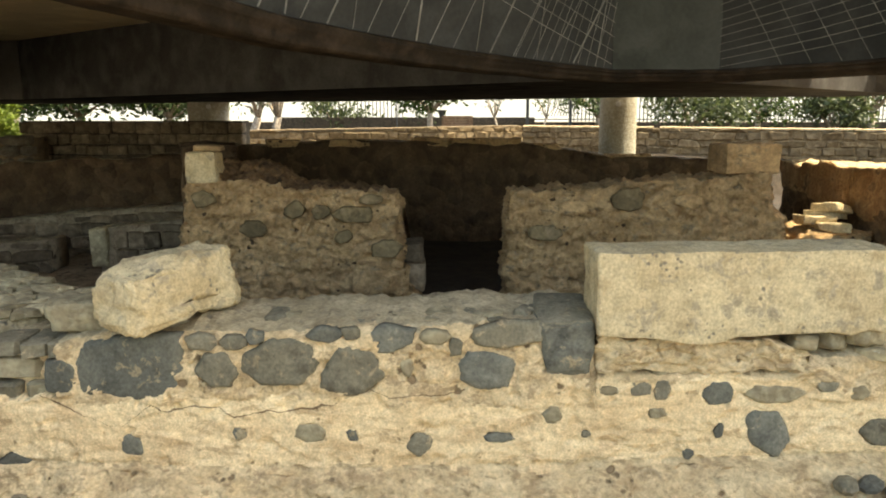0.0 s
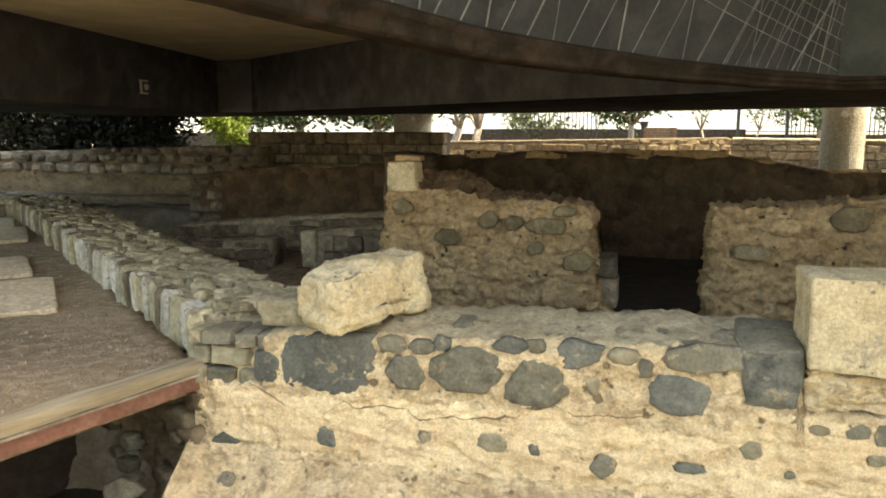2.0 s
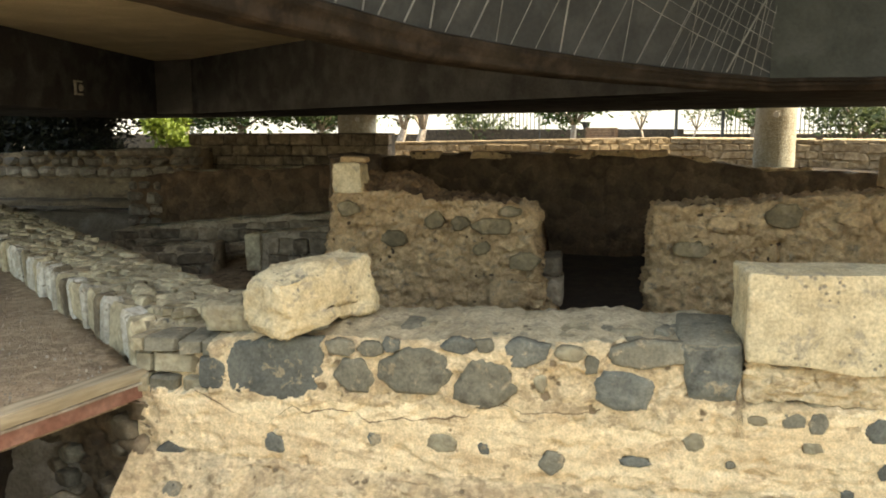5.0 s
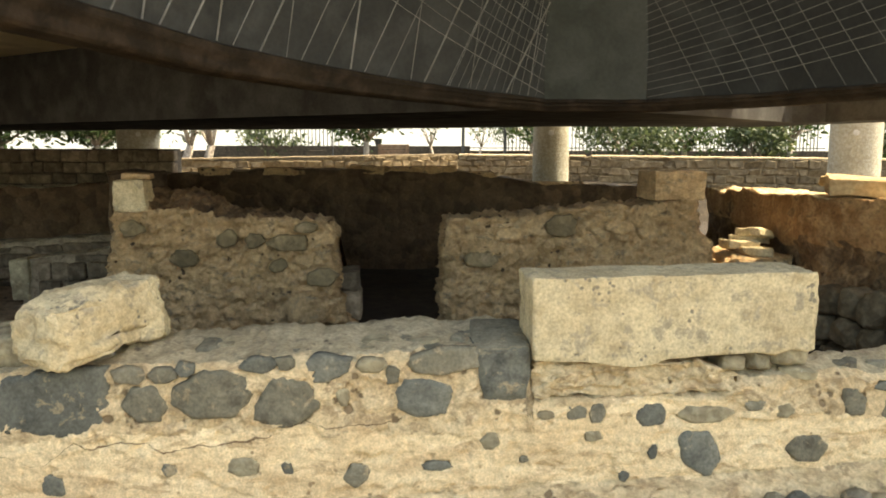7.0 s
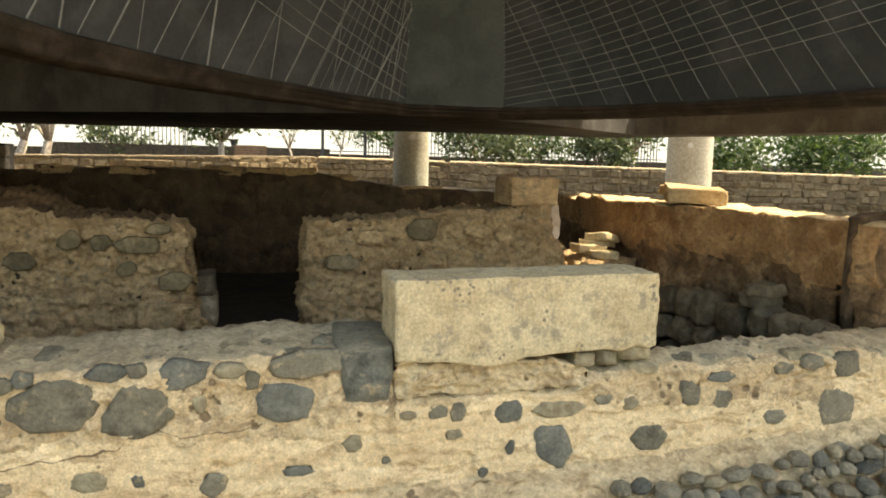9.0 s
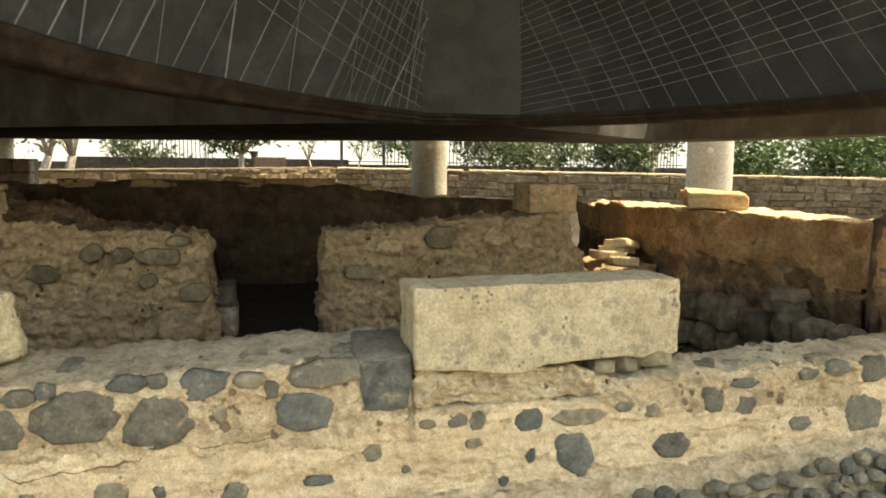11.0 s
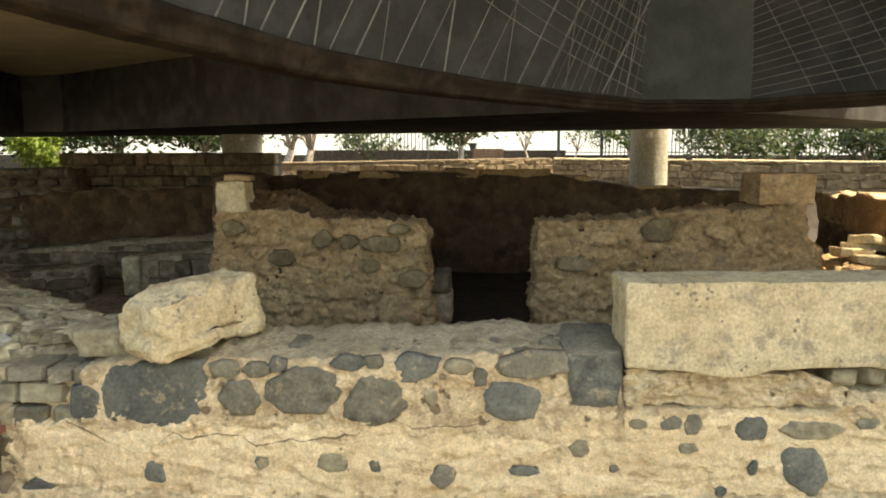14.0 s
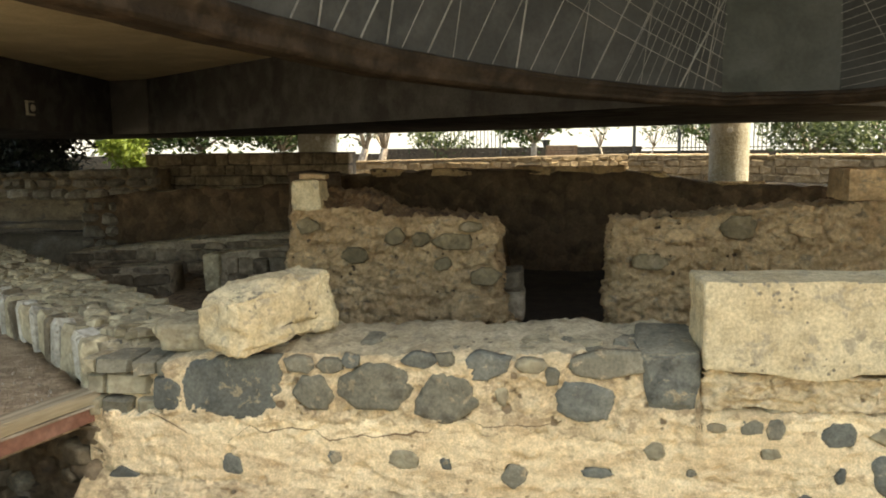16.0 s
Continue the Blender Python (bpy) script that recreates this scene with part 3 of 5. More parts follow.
LOWER = [
    (1.80, -0.11, 0.22, 0.25, 0),
    (2.43, -0.11, 0.24, 0.16, 1),
    (-1.72, -0.18, 0.12, 0.11, 0),
    (-1.12, -0.11, 0.08, 0.08, 0),
    (-0.73, -0.11, 0.19, 0.11, 2),
    (-0.50, -0.12, 0.06, 0.06, 0),
    (-0.13, -0.17, 0.13, 0.14, 1),
    (0.31, -0.13, 0.17, 0.06, 0),
    (0.60, 0.00, 0.11, 0.09, 2),
    (1.50, 0.12, 0.17, 0.12, 0),
    (0.91, 0.14, 0.11, 0.05, 2),
    (1.08, 0.15, 0.11, 0.08, 1),
    (1.20, 0.14, 0.09, 0.11, 1),
    (1.83, 0.12, 0.30, 0.10, 2),
    (1.18, 0.01, 0.11, 0.06, 2),
    (1.52, -0.09, 0.05, 0.08, 0),
]
SMALL = [
    (1.36, -0.23, 0.06, 0.06, 0),
    (2.27, 0.13, 0.12, 0.08, 2),
    (2.10, 0.17, 0.12, 0.07, 1),
    (-2.39, -0.28, 0.18, 0.11, 0),
    (0.79, -0.11, 0.05, 0.04, 1),
]
LEFT_END = [
    (-2.30, -0.46, 0.11, 0.11, 1),
    (-2.68, -0.64, 0.18, 0.11, 1),
    (-2.04, -0.55, 0.15, 0.11, 1),
    (-3.03, -0.61, 0.26, 0.15, 1),
]
RIGHT_END = [
    (3.32, -0.02, 0.17, 0.10, 1),
    (3.79, 0.01, 0.28, 0.25, 1),
    (2.93, 0.12, 0.13, 0.12, 1),
    (2.69, 0.17, 0.14, 0.16, 1),
    (2.91, 0.26, 0.20, 0.07, 0),
    (3.36, 0.29, 0.15, 0.08, 1),
    (3.58, 0.32, 0.17, 0.10, 1),
    (3.85, 0.29, 0.21, 0.15, 1),
    (3.73, -0.25, 0.26, 0.14, 1),
    (3.25, -0.36, 0.17, 0.09, 0),
    (3.46, -0.36, 0.20, 0.10, 1),
    (2.88, -0.40, 0.16, 0.10, 1),
    (3.09, -0.43, 0.19, 0.10, 0),
    (3.68, -0.48, 0.22, 0.11, 0),
    (3.91, -0.40, 0.23, 0.14, 1),
    (2.65, -0.42, 0.16, 0.08, 1),
]


def front_wall():
    stones = UPPER + LOWER + SMALL + LEFT_END + RIGHT_END
    rows, n = [], 860
    for i in range(n + 1):
        u = i / n
        x = -2.62 + 10.2 * u ** 1.3
        end = max(0.0, (-2.45 - x) / 0.17)
        zt, zl = along(WALL_TOP, x), along(LEDGE, x)
        zt += 0.02 * fbm((x, 1.7, 0), 3.0) + 0.008 * fbm((x, 1.7, 3), 14.0)
        zl += 0.012 * fbm((x, 5.0, 0), 2.0) + 0.006 * fbm((x, 5.0, 4), 9.0)
        back = along(DEPTH, x) + 0.04 * fbm((x, 8.0, 0), 1.5) + 0.02 * fbm((x, 8.0, 3), 7)
        out = 0.16 + 0.08 * fbm((x, 2.0, 4.0), 1.4) + 0.12 * end
        prof = [(-0.55 - out, -1.0), (-0.25 - out, -0.62), (-out, zl - 0.12), (-out * 0.6, zl - 0.03), (-0.02, zl + 0.0)]
        path = []
        for (ya, za), (yb, zb) in zip(prof, prof[1:]):
            path += [(ya + (yb - ya) * k / 8, za + (zb - za) * k / 8) for k in range(8)]
        path += [(0.0, zl + 0.012 + (zt - zl - 0.04) * k / 58) for k in range(59)]
        path += [(0.03 + (back - 0.03) * (k / 22) ** 1.2, zt + 0.05 * min(1, k / 16)) for k in range(23)]
        path += [(back + 0.02, zt - 0.02), (back + 0.03, zt - 0.35), (back, zt - 0.75)]
        here = [q for q in stones if abs(q[0] - x) < q[2] * 0.5]
        row = []
        for y, z in path:
            p = Vector((x, 4.0 + y + end * 0.05, z))
            q = Vector((x, 4.0 + y, z * 2.4))
            trowel = zl + 0.02 < z < 0.10 + 0.16 * fbm((x, 3, 1), 1.3)
            top = 0.7 if y > 0.02 else 1.0 if z < zl - 0.02 else 0.16 if trowel else 0.5
            d = Vector((0.01, 0.05, 0.025)) * fbm(p, 3.2) * (top if not trowel else 0.22)
            d += Vector((0.004, 0.026, 0.018)) * fbm(p + Vector((7, 0, 0)), 12, 4) * top
            d += Vector((0, 0.006, 0.0)) * fbm(q + Vector((0, 3, 0)), 7, 4)
            if zl < z < zt - 0.03 and y < 0.02:
                shed = fbm(q * 0.8 + Vector((3, 0, 8)), 1.7, 6)
                d.y -= 0.012 * min(1.0, max(0.0, (shed - 0.02) / 0.05))
                d.y += 0.016 * max(0.0, min(1.0, (fbm(p + Vector((0, 9, 2)), 9, 3) - 0.45) / 0.12))
            if x < -2.12 + 0.06 * fbm((z, 4, 0), 8) and z > 0.10 + 0.03 * fbm((x, 3, 0), 8):
                d.y += 0.10
            if y < 0.02 and z > zl and any(((x - a) / w * 2) ** 4 + ((z - c) / h * 2) ** 4 < 0.28 + 0.5 * fbm((x, 2.0, z), 6.0, 3) for a, c, w, h, _ in here):
                d = Vector((0, 0.022, 0))
            row.append(p + d)
        rows.append(row)
    wall = part("wall_front", grid_mesh(rows), PLASTER, smooth=True)
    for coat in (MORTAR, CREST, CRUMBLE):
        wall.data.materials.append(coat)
    for f in wall.data.polygons:
        c = f.center
        if c.z < along(LEDGE, c.x) + 0.02 + 0.05 * fbm((c.x, 0, c.z), 3):
            f.material_index = 1
        elif f.normal.z > 0.7 and c.y > 4.06 + 0.08 * fbm((c.x, c.y, 2), 3):
            f.material_index = 2
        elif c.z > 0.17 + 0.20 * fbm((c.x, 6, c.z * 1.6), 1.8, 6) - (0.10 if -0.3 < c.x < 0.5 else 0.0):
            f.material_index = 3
    return tagged(wall, "ruined wall of cream lime plaster with dark basalt stones set in it", "wall", kind="structure")


FRONT = front_wall()

TONES = (BASALT, BASALT_BROWN, FIELDSTONE)
for k, (x, z, w, h, tone) in enumerate(UPPER + LOWER + SMALL + LEFT_END + RIGHT_END):
    foot = z < along(LEDGE, x) - 0.03
    bm = stone_face(w * 1.05, h * 1.05, 0.010 + 0.02 * min(w, h), 140 + k, sides=4 + k % 3)
    ob = part("basalt_stone", bm, TONES[tone], smooth=True)
    y = 3.995 - (0.14 if foot else 0.0) + 0.03 * fbm((x, 4, z), 3.2) * 0.45
    ob.matrix_basis = Matrix.LocRotScale((x, y - 0.004, z), Euler((radians(90 - (20 if foot else 0)), 0, 0)), None)
    adopt(ob, FRONT)


def wall_crest():
    """Flat stones and mortar lumps bedded along the crest, and the rubble of the footing."""
    rnd = random.Random(5)
    small = piece_meshes("crest_stone", BASALT_BROWN, 5, 0.2, 0.16) + piece_meshes("crest_stone", FIELDSTONE, 4, 0.2, 0.16) + piece_meshes("crest_stone", GREY_STONE, 3, 0.2, 0.16)
    for k in range(70):
        x = rnd.uniform(-2.3, 5.2)
        if 0.75 < x < 2.45 and k % 3:
            continue
        y = 4.02 + abs(rnd.gauss(0, 0.28))
        if y > 3.92 + along(DEPTH, x):
            continue
        s = rnd.uniform(0.05, 0.14)
        ob = new("crest_stone", rnd.choice(small))
        ob.matrix_basis = Matrix.LocRotScale((x, y, along(WALL_TOP, x) + 0.05 * min(1, (y - 4) / 0.5) - 0.012), Euler((rnd.uniform(-0.2, 0.2), rnd.uniform(-0.2, 0.2), rnd.uniform(0, 3))), (s * 1.5, s, s * 0.45))
        adopt(ob, FRONT)
    round_ = piece_meshes("footing_stone", BASALT_BROWN, 6, 0.22, 0.3) + piece_meshes("footing_stone", BASALT, 3, 0.22, 0.3) + piece_meshes("footing_stone", FIELDSTONE, 2, 0.22, 0.3)
    for row in range(5):
        x = 2.05 + 0.04 * row + rnd.uniform(0, 0.1)
        while x < 5.2:
            s = rnd.uniform(0.07, 0.15)
            low = 0.10 + 0.085 * row + rnd.uniform(-0.025, 0.025)
            ob = new("footing_stone", rnd.choice(round_))
            ob.matrix_basis = Matrix.LocRotScale((x + s / 2, 3.87 - 0.75 * low, along(LEDGE, x) - low), Euler((rnd.uniform(-0.3, 0.3), rnd.uniform(-0.3, 0.3), rnd.uniform(-0.5, 0.5))), (s * 1.15, s, rnd.uniform(0.07, 0.10)))
            adopt(ob, FRONT)
            x += s * rnd.uniform(1.1, 1.5)
    for k in range(30):
        x, low, s = rnd.uniform(-2.6, 1.8), rnd.uniform(0.12, 0.5), rnd.uniform(0.05, 0.11)
        ob = new("footing_stone", rnd.choice(round_))
        ob.matrix_basis = Matrix.LocRotScale((x, 3.84 - 0.62 * low, along(LEDGE, x) - low), Euler((rnd.uniform(-0.3, 0.3), rnd.uniform(-0.3, 0.3), rnd.uniform(0, 3))), (s * 1.4, s, s * 0.75))
        adopt(ob, FRONT)


# ---------------------------------------------------------------- loose blocks on the near wall
def long_block():
    bm = rough_box((1.61, 0.38, 0.45), 3, jitter=0.008, cut=14, rough=0.011, bevel=0.03)
    for v in bm.verts:
        if v.co.z < 0.14:
            low = (0.14 - v.co.z) / 0.14
            v.co.z += low * (-0.045 * max(0.0, 1 - abs(v.co.x + 0.30) / 0.42) + 0.025 * fbm((v.co.x, 0, 3), 5) + 0.012 * fbm((v.co.x, v.co.y, 3), 18, 3)) - 0.005 * low
        v.co.y -= 0.006 * fbm(v.co, 22, 3)
    ob = part("limestone_block", bm, LIMESTONE, smooth=True)
    ob.matrix_basis = pose(1.62, 4.14, 0.468, 0, -0.4, 1.5)
    tagged(ob, "long dressed cream limestone block lying on the plastered wall", "stone block")
    bed = rubble_body([(0.83, 3.985), (1.98, 4.0)], 0.40, [(0, 0.44), (0.5, 0.43), (0.8, 0.425), (1, 0.36)], 0.245, step=0.016, rough=0.042, seed=6, ragged=0.012, scale=7)
    part("mortar_bed", bed, MORTAR, FRONT, "crumbling cream mortar bed", smooth=True)


def tilted_rock():
    bm = rough_box((0.40, 0.73, 0.375), 8, jitter=0.05, cut=10, rough=0.034, bevel=0.14)
    for v in bm.verts:
        if v.co.z < 0.12:
            v.co.z += 0.05 * max(0, 1 - abs(v.co.y - 0.05) / 0.25)
        v.co.z *= 1.0 - 0.16 * max(0.0, min(1.0, (0.05 - v.co.y) / 0.4))
        v.co.x *= 1.0 - 0.16 * (v.co.z / 0.36)
        v.co += Vector((1, 1, 0.6)) * 0.016 * fbm(v.co, 12, 4) - Vector((0, 0, 0.03)) * max(0.0, fbm(v.co + Vector((4, 0, 0)), 6, 3))
    ob = part("limestone_rock", bm, LIMESTONE, smooth=True)
    ob.matrix_basis = pose(-1.54, 4.20, 0.495, 2, 1, -32)
    tagged(ob, "rough broken cream limestone block resting on the plastered wall", "stone block")


def wedge_stone():
    bm = rough_box((0.26, 0.50, 0.31), 12, jitter=0.05, cut=7, rough=0.016, bevel=0.13)
    for v in bm.verts:
        v.co.x += (-0.07 if v.co.x < 0 else 0.0) * v.co.z / 0.31
        v.co.z += 0.06 * (v.co.y + 0.25) * (v.co.z / 0.31)
    ob = part("basalt_block", bm, BASALT, smooth=True)
    ob.data.materials.append(BASALT_BROWN)
    for f in ob.data.polygons:
        if f.normal.z > 0.35:
            f.material_index = 1
    ob.matrix_basis = pose(0.71, 4.225, 0.235, 3, 0, -4)
    tagged(ob, "dark blue basalt block wedged beside the long limestone block", "stone block")
    for k, (x, z, s) in enumerate(((1.98, 0.39, 0.12), (2.12, 0.39, 0.15), (2.30, 0.40, 0.17))):
        ob = part("packing_stone", rough_box((s * 1.1, 0.22, s * 0.75), 20 + k, 0.22, 3, 0.02, 0.26), FIELDSTONE, smooth=True)
        ob.matrix_basis = pose(x, 4.1, z - 0.03, 0, 5 * k, 20 * k)
        tagged(ob, "small tan stone packed under the end of the long block", "stone", "packing stones")


long_block()
tilted_rock()
wedge_stone()


# ---------------------------------------------------------------- the wall that runs off behind the dirt
LEFT_A, LEFT_B = (-2.62, 4.22), (-10.2, 10.65)


def west_wall():
    a, b = Vector((*LEFT_A, 0)), Vector((*LEFT_B, 0))
    way = (b - a).normalized()
    inner = Vector((way.y, -way.x, 0))
    line = [tuple(b.xy), tuple(a.xy)]
    body = rubble_body(line, 0.78, [(0, 0.46), (0.7, 0.47), (1, 0.45)], -0.7, step=0.07, rough=0.03, seed=4, ragged=0.015)
    wall = tagged(part("wall_west", body, WALLTOP, smooth=True), "low grey fieldstone wall with a flat pebbled mortar top", "wall", kind="structure")
    rnd = random.Random(17)
    tall = piece_meshes("face_stone", GREY_STONE, 5, 0.2, 0.14) + piece_meshes("face_stone", LIMED, 4, 0.2, 0.14) + piece_meshes("face_stone", HEAP, 3, 0.2, 0.14)
    s = 0.0
    while s < (b - a).length:
        w = rnd.uniform(0.08, 0.24)
        at = a + way * (s + w / 2) - inner * rnd.uniform(-0.03, 0.025)
        h = rnd.uniform(0.27, 0.36)
        ob = new("face_stone", rnd.choice(tall))
        ob.matrix_basis = Matrix.LocRotScale((at.x, at.y, 0.465 + rnd.uniform(-0.015, 0.02) - h / 2), Euler((rnd.uniform(-0.06, 0.06), rnd.uniform(-0.14, 0.14), math.atan2(way.y, way.x) + rnd.uniform(-0.15, 0.15))), (w * 0.93, 0.16, h))
        adopt(ob, wall)
        s += w
    flat = piece_meshes("top_stone", GREY_STONE, 6, 0.3, 0.16) + piece_meshes("top_stone", FIELDSTONE, 3, 0.3, 0.16)
    for k in range(299):
        s = (b - a).length * rnd.random() ** 1.6
        at = a + way * s + inner * rnd.uniform(0.1, 0.72)
        size = rnd.uniform(0.05, 0.11)
        ob = new("top_stone", rnd.choice(flat))
        ob.matrix_basis = Matrix.LocRotScale((at.x, at.y, 0.468), Euler((rnd.uniform(-0.22, 0.22), rnd.uniform(-0.22, 0.22), rnd.uniform(0, 3.1))), (size * 1.9, size, 0.06))
        adopt(ob, wall)
    # the squared end, stones in courses
    coursed(wall, (-2.62, 4.03), (-1.93, 4.05), 0.06, 0.46, 0.21, 0.12, piece_meshes("end_stone", FIELDSTONE, 4, 0.14, 0.09) + piece_meshes("end_stone", BASALT_BROWN, 3, 0.14, 0.09), 9, depth=0.3, out=0.0, name="end_stone")
    cap = part("capping_stone", rough_box((0.42, 0.36, 0.19), 31, 0.1, 6, 0.025, 0.14), FIELDSTONE, smooth=True)
    cap.matrix_basis = pose(-2.02, 4.28, 0.42, 0, 0, 8)
    tagged(cap, "flat grey capping stone beside the broken limestone block", "stone")


west_wall()


# ---------------------------------------------------------------- dirt platform, its timber edge and steel beam
def platform():
    a, b = Vector((-2.64, 4.10, 0)), Vector((-3.79, 0.37, 0))
    rows = []
    for i in range(41):
        u = i / 40
        row = []
        for j in range(61):
            v = j / 60
            near, far = b + (a - b) * u, Vector((-14, -1.0, 0)) + Vector((4.0, 12.0, 0)) * u
            p = near + (far - near) * v ** 1.5
            row.append(Vector((p.x, p.y, 0.17 + 0.012 * fbm(p, 3) + 0.006 * fbm(p, 14, 2))))
        rows.append(row)
    bm = grid_mesh(rows)
    bmesh.ops.delete(bm, geom=[f for f in bm.faces if len(f.verts) > 4], context="FACES_ONLY")
    ext = bmesh.ops.extrude_face_region(bm, geom=bm.faces[:])
    for v in [g for g in ext["geom"] if isinstance(g, bmesh.types.BMVert)]:
        v.co.z = -0.02
    bmesh.ops.recalc_face_normals(bm, faces=bm.faces)
    tagged(part("pavement_dirt", bm, DIRT, smooth=True), "platform of dry brown dirt and gravel", "dirt", kind="structure")
    way = (a - b).normalized()
    side = Vector((way.y, -way.x, 0))
    turn = math.atan2(way.y, way.x)
    mid = (a + b) / 2
    bm = bmesh.new()
    box(bm, (-1.95, -0.08, -0.036), (1.95, 0.07, 0.036))
    bmesh.ops.bevel(bm, geom=bm.edges[:], offset=0.008, segments=2, affect="EDGES")
    bmesh.ops.subdivide_edges(bm, edges=[e for e in bm.edges if e.calc_length() > 1], cuts=40)
    for v in bm.verts:
        v.co += Vector((0, 0.004 * fbm(v.co, 5), 0.005 * fbm(v.co + Vector((5, 0, 0)), 4)))
    edge = thing("platform_edge", mid, "weathered timber edging on a red-primed steel channel along the dirt platform", "platform edge")
    ob = part("timber_edge", bm, TIMBER, None, "weathered timber plank")
    ob.matrix_basis = Matrix.LocRotScale(mid + side * 0.03 + Vector((0, 0, 0.169)), Euler((0, 0, turn)), None)
    adopt(ob, edge)
    bm = bmesh.new()
    sect = [(-0.04, -0.045), (0.05, -0.045), (0.05, -0.037), (-0.028, -0.037), (-0.028, 0.037), (0.05, 0.037), (0.05, 0.045), (-0.04, 0.045)]
    ends_ = [[bm.verts.new((x, y, z)) for y, z in sect] for x in (-1.95, 1.95)]
    for i in range(8):
        bm.faces.new((ends_[0][i], ends_[1][i], ends_[1][(i + 1) % 8], ends_[0][(i + 1) % 8]))
    bm.faces.new(ends_[0])
    bm.faces.new(ends_[1])
    bmesh.ops.recalc_face_normals(bm, faces=bm.faces)
    ob = part("steel_channel", bm, RED_STEEL, None, "red-primed steel channel")
    ob.matrix_basis = Matrix.LocRotScale(mid + side * 0.045 + Vector((0, 0, 0.072)), Euler((0, 0, turn)), None)
    adopt(ob, edge)
    bm = bmesh.new()
    box(bm, (-1.95, -0.065, -0.007), (1.95, 0.03, 0.007))
    bmesh.ops.subdivide_edges(bm, edges=[e for e in bm.edges if e.calc_length() > 1], cuts=30)
    for v in bm.verts:
        v.co.y += 0.008 * fbm((v.co.x, 3, 0), 2.5)
    ob = part("packing_lath", bm, PEBBLE, None, "thin pale lath")
    ob.matrix_basis = Matrix.LocRotScale(mid + side * 0.05 + Vector((0, 0, 0.125)), Euler((0, 0, turn)), None)
    adopt(ob, edge)
    for k, (x, y, w, d, r) in enumerate(((-5.35, 5.15, 1.45, 1.15, -48), (-6.6, 6.25, 1.2, 1.1, -44), (-8.55, 8.25, 1.5, 1.15, -45), (-9.65, 9.25, 1.3, 1.05, -45), (-4.75, 3.95, 0.7, 0.75, -50))):
        ob = part("paving_slab", rough_box((w, d, 0.06), 60 + k, 0.05, 4, 0.012, 0.05), SLAB, smooth=True)
        ob.matrix_basis = pose(x, y, 0.15, 0, 0, r)
        tagged(ob, "worn flat stone slab lying in the dirt", "paving slab", "slabs in the dirt")


platform()


def gravel():
    """Small loose stones on the dirt."""
    rnd = random.Random(61)
    verts, faces = [], []
    for _ in range(1500):
        u, v = rnd.random(), rnd.random() ** 1.4
        near, far = Vector((-4.12, 0.5, 0)).lerp(Vector((-2.75, 4.0, 0)), u), Vector((-11, 2.0, 0)).lerp(Vector((-9.6, 9.9, 0)), u)
        p = near.lerp(far, v)
        r = rnd.uniform(0.004, 0.013) * (1 + v)
        k = len(verts)
        ring = [(p.x + r * math.cos(a) * rnd.uniform(0.7, 1.3), p.y + r * math.sin(a) * rnd.uniform(0.7, 1.3), 0.165) for a in (0, 1.26, 2.5, 3.8, 5.0)]
        verts += ring + [(p.x + rnd.uniform(-0.3, 0.3) * r, p.y, 0.178 + r * 0.7)]
        faces += [(k + i, k + (i + 1) % 5, k + 5) for i in range(5)]
    ob = leaf_part("gravel", verts, faces, PEBBLE)
    tagged(ob, "loose gravel and chips scattered over the dirt", "gravel", kind="stuff")


gravel()


def pit():
    """Shade under the platform as a near-black bank and floor, and the pit's rubble side."""
    a, b = Vector((-3.75, 4.6, 0)), Vector((-5.2, 0.9, 0))
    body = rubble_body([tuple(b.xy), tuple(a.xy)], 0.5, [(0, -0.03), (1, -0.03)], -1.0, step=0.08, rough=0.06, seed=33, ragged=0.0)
    tagged(part("wall_pit", body, SHADE_EARTH, smooth=True), "near-black bank added for the shade under the dirt platform", "wall", kind="structure")
    body = rubble_body([(-4.2, 4.75), (-3.2, 4.35), (-2.55, 4.02)], 0.4, [(0, 0.0), (1, 0.02)], -1.0, step=0.05, rough=0.08, seed=34, ragged=0.0)
    side = tagged(part("wall_pit_side", body, YARD_EARTH, smooth=True), "rubble side of the pit under the platform", "wall", kind="structure")
    rnd = random.Random(4)
    for k in range(16):
        u = rnd.random()
        w = rnd.uniform(0.12, 0.26)
        ob = part("pit_stone", stone_face(w, w * rnd.uniform(0.5, 0.8), 0.03, 700 + k), (HEAP, BASALT_BROWN, HEAP)[k % 3], smooth=True)
        ob.matrix_basis = Matrix.LocRotScale((-4.1 + 1.5 * u, 4.66 - 0.66 * u, rnd.uniform(-0.85, -0.08)), Euler((radians(90), 0, radians(-26))), None)
        adopt(ob, side)
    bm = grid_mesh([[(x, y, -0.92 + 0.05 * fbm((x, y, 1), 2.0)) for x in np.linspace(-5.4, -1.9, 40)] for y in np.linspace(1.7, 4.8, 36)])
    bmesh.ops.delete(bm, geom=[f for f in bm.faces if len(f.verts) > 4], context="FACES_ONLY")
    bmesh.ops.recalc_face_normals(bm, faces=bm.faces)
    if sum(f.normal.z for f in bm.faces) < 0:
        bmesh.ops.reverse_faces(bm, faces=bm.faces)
    tagged(part("floor_pit", bm, SHADE_EARTH, smooth=True), "earth floor of the pit, shade put into its colour", "floor", kind="structure")


pit()


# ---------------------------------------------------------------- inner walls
def sky_lit_top(ob, lit_tone=None):
    """Puts light from the sky into a wall's up-facing top as a paler material."""
    ob.data.materials.append(lit_tone or WALLTOP)
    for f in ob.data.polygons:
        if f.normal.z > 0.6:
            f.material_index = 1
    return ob


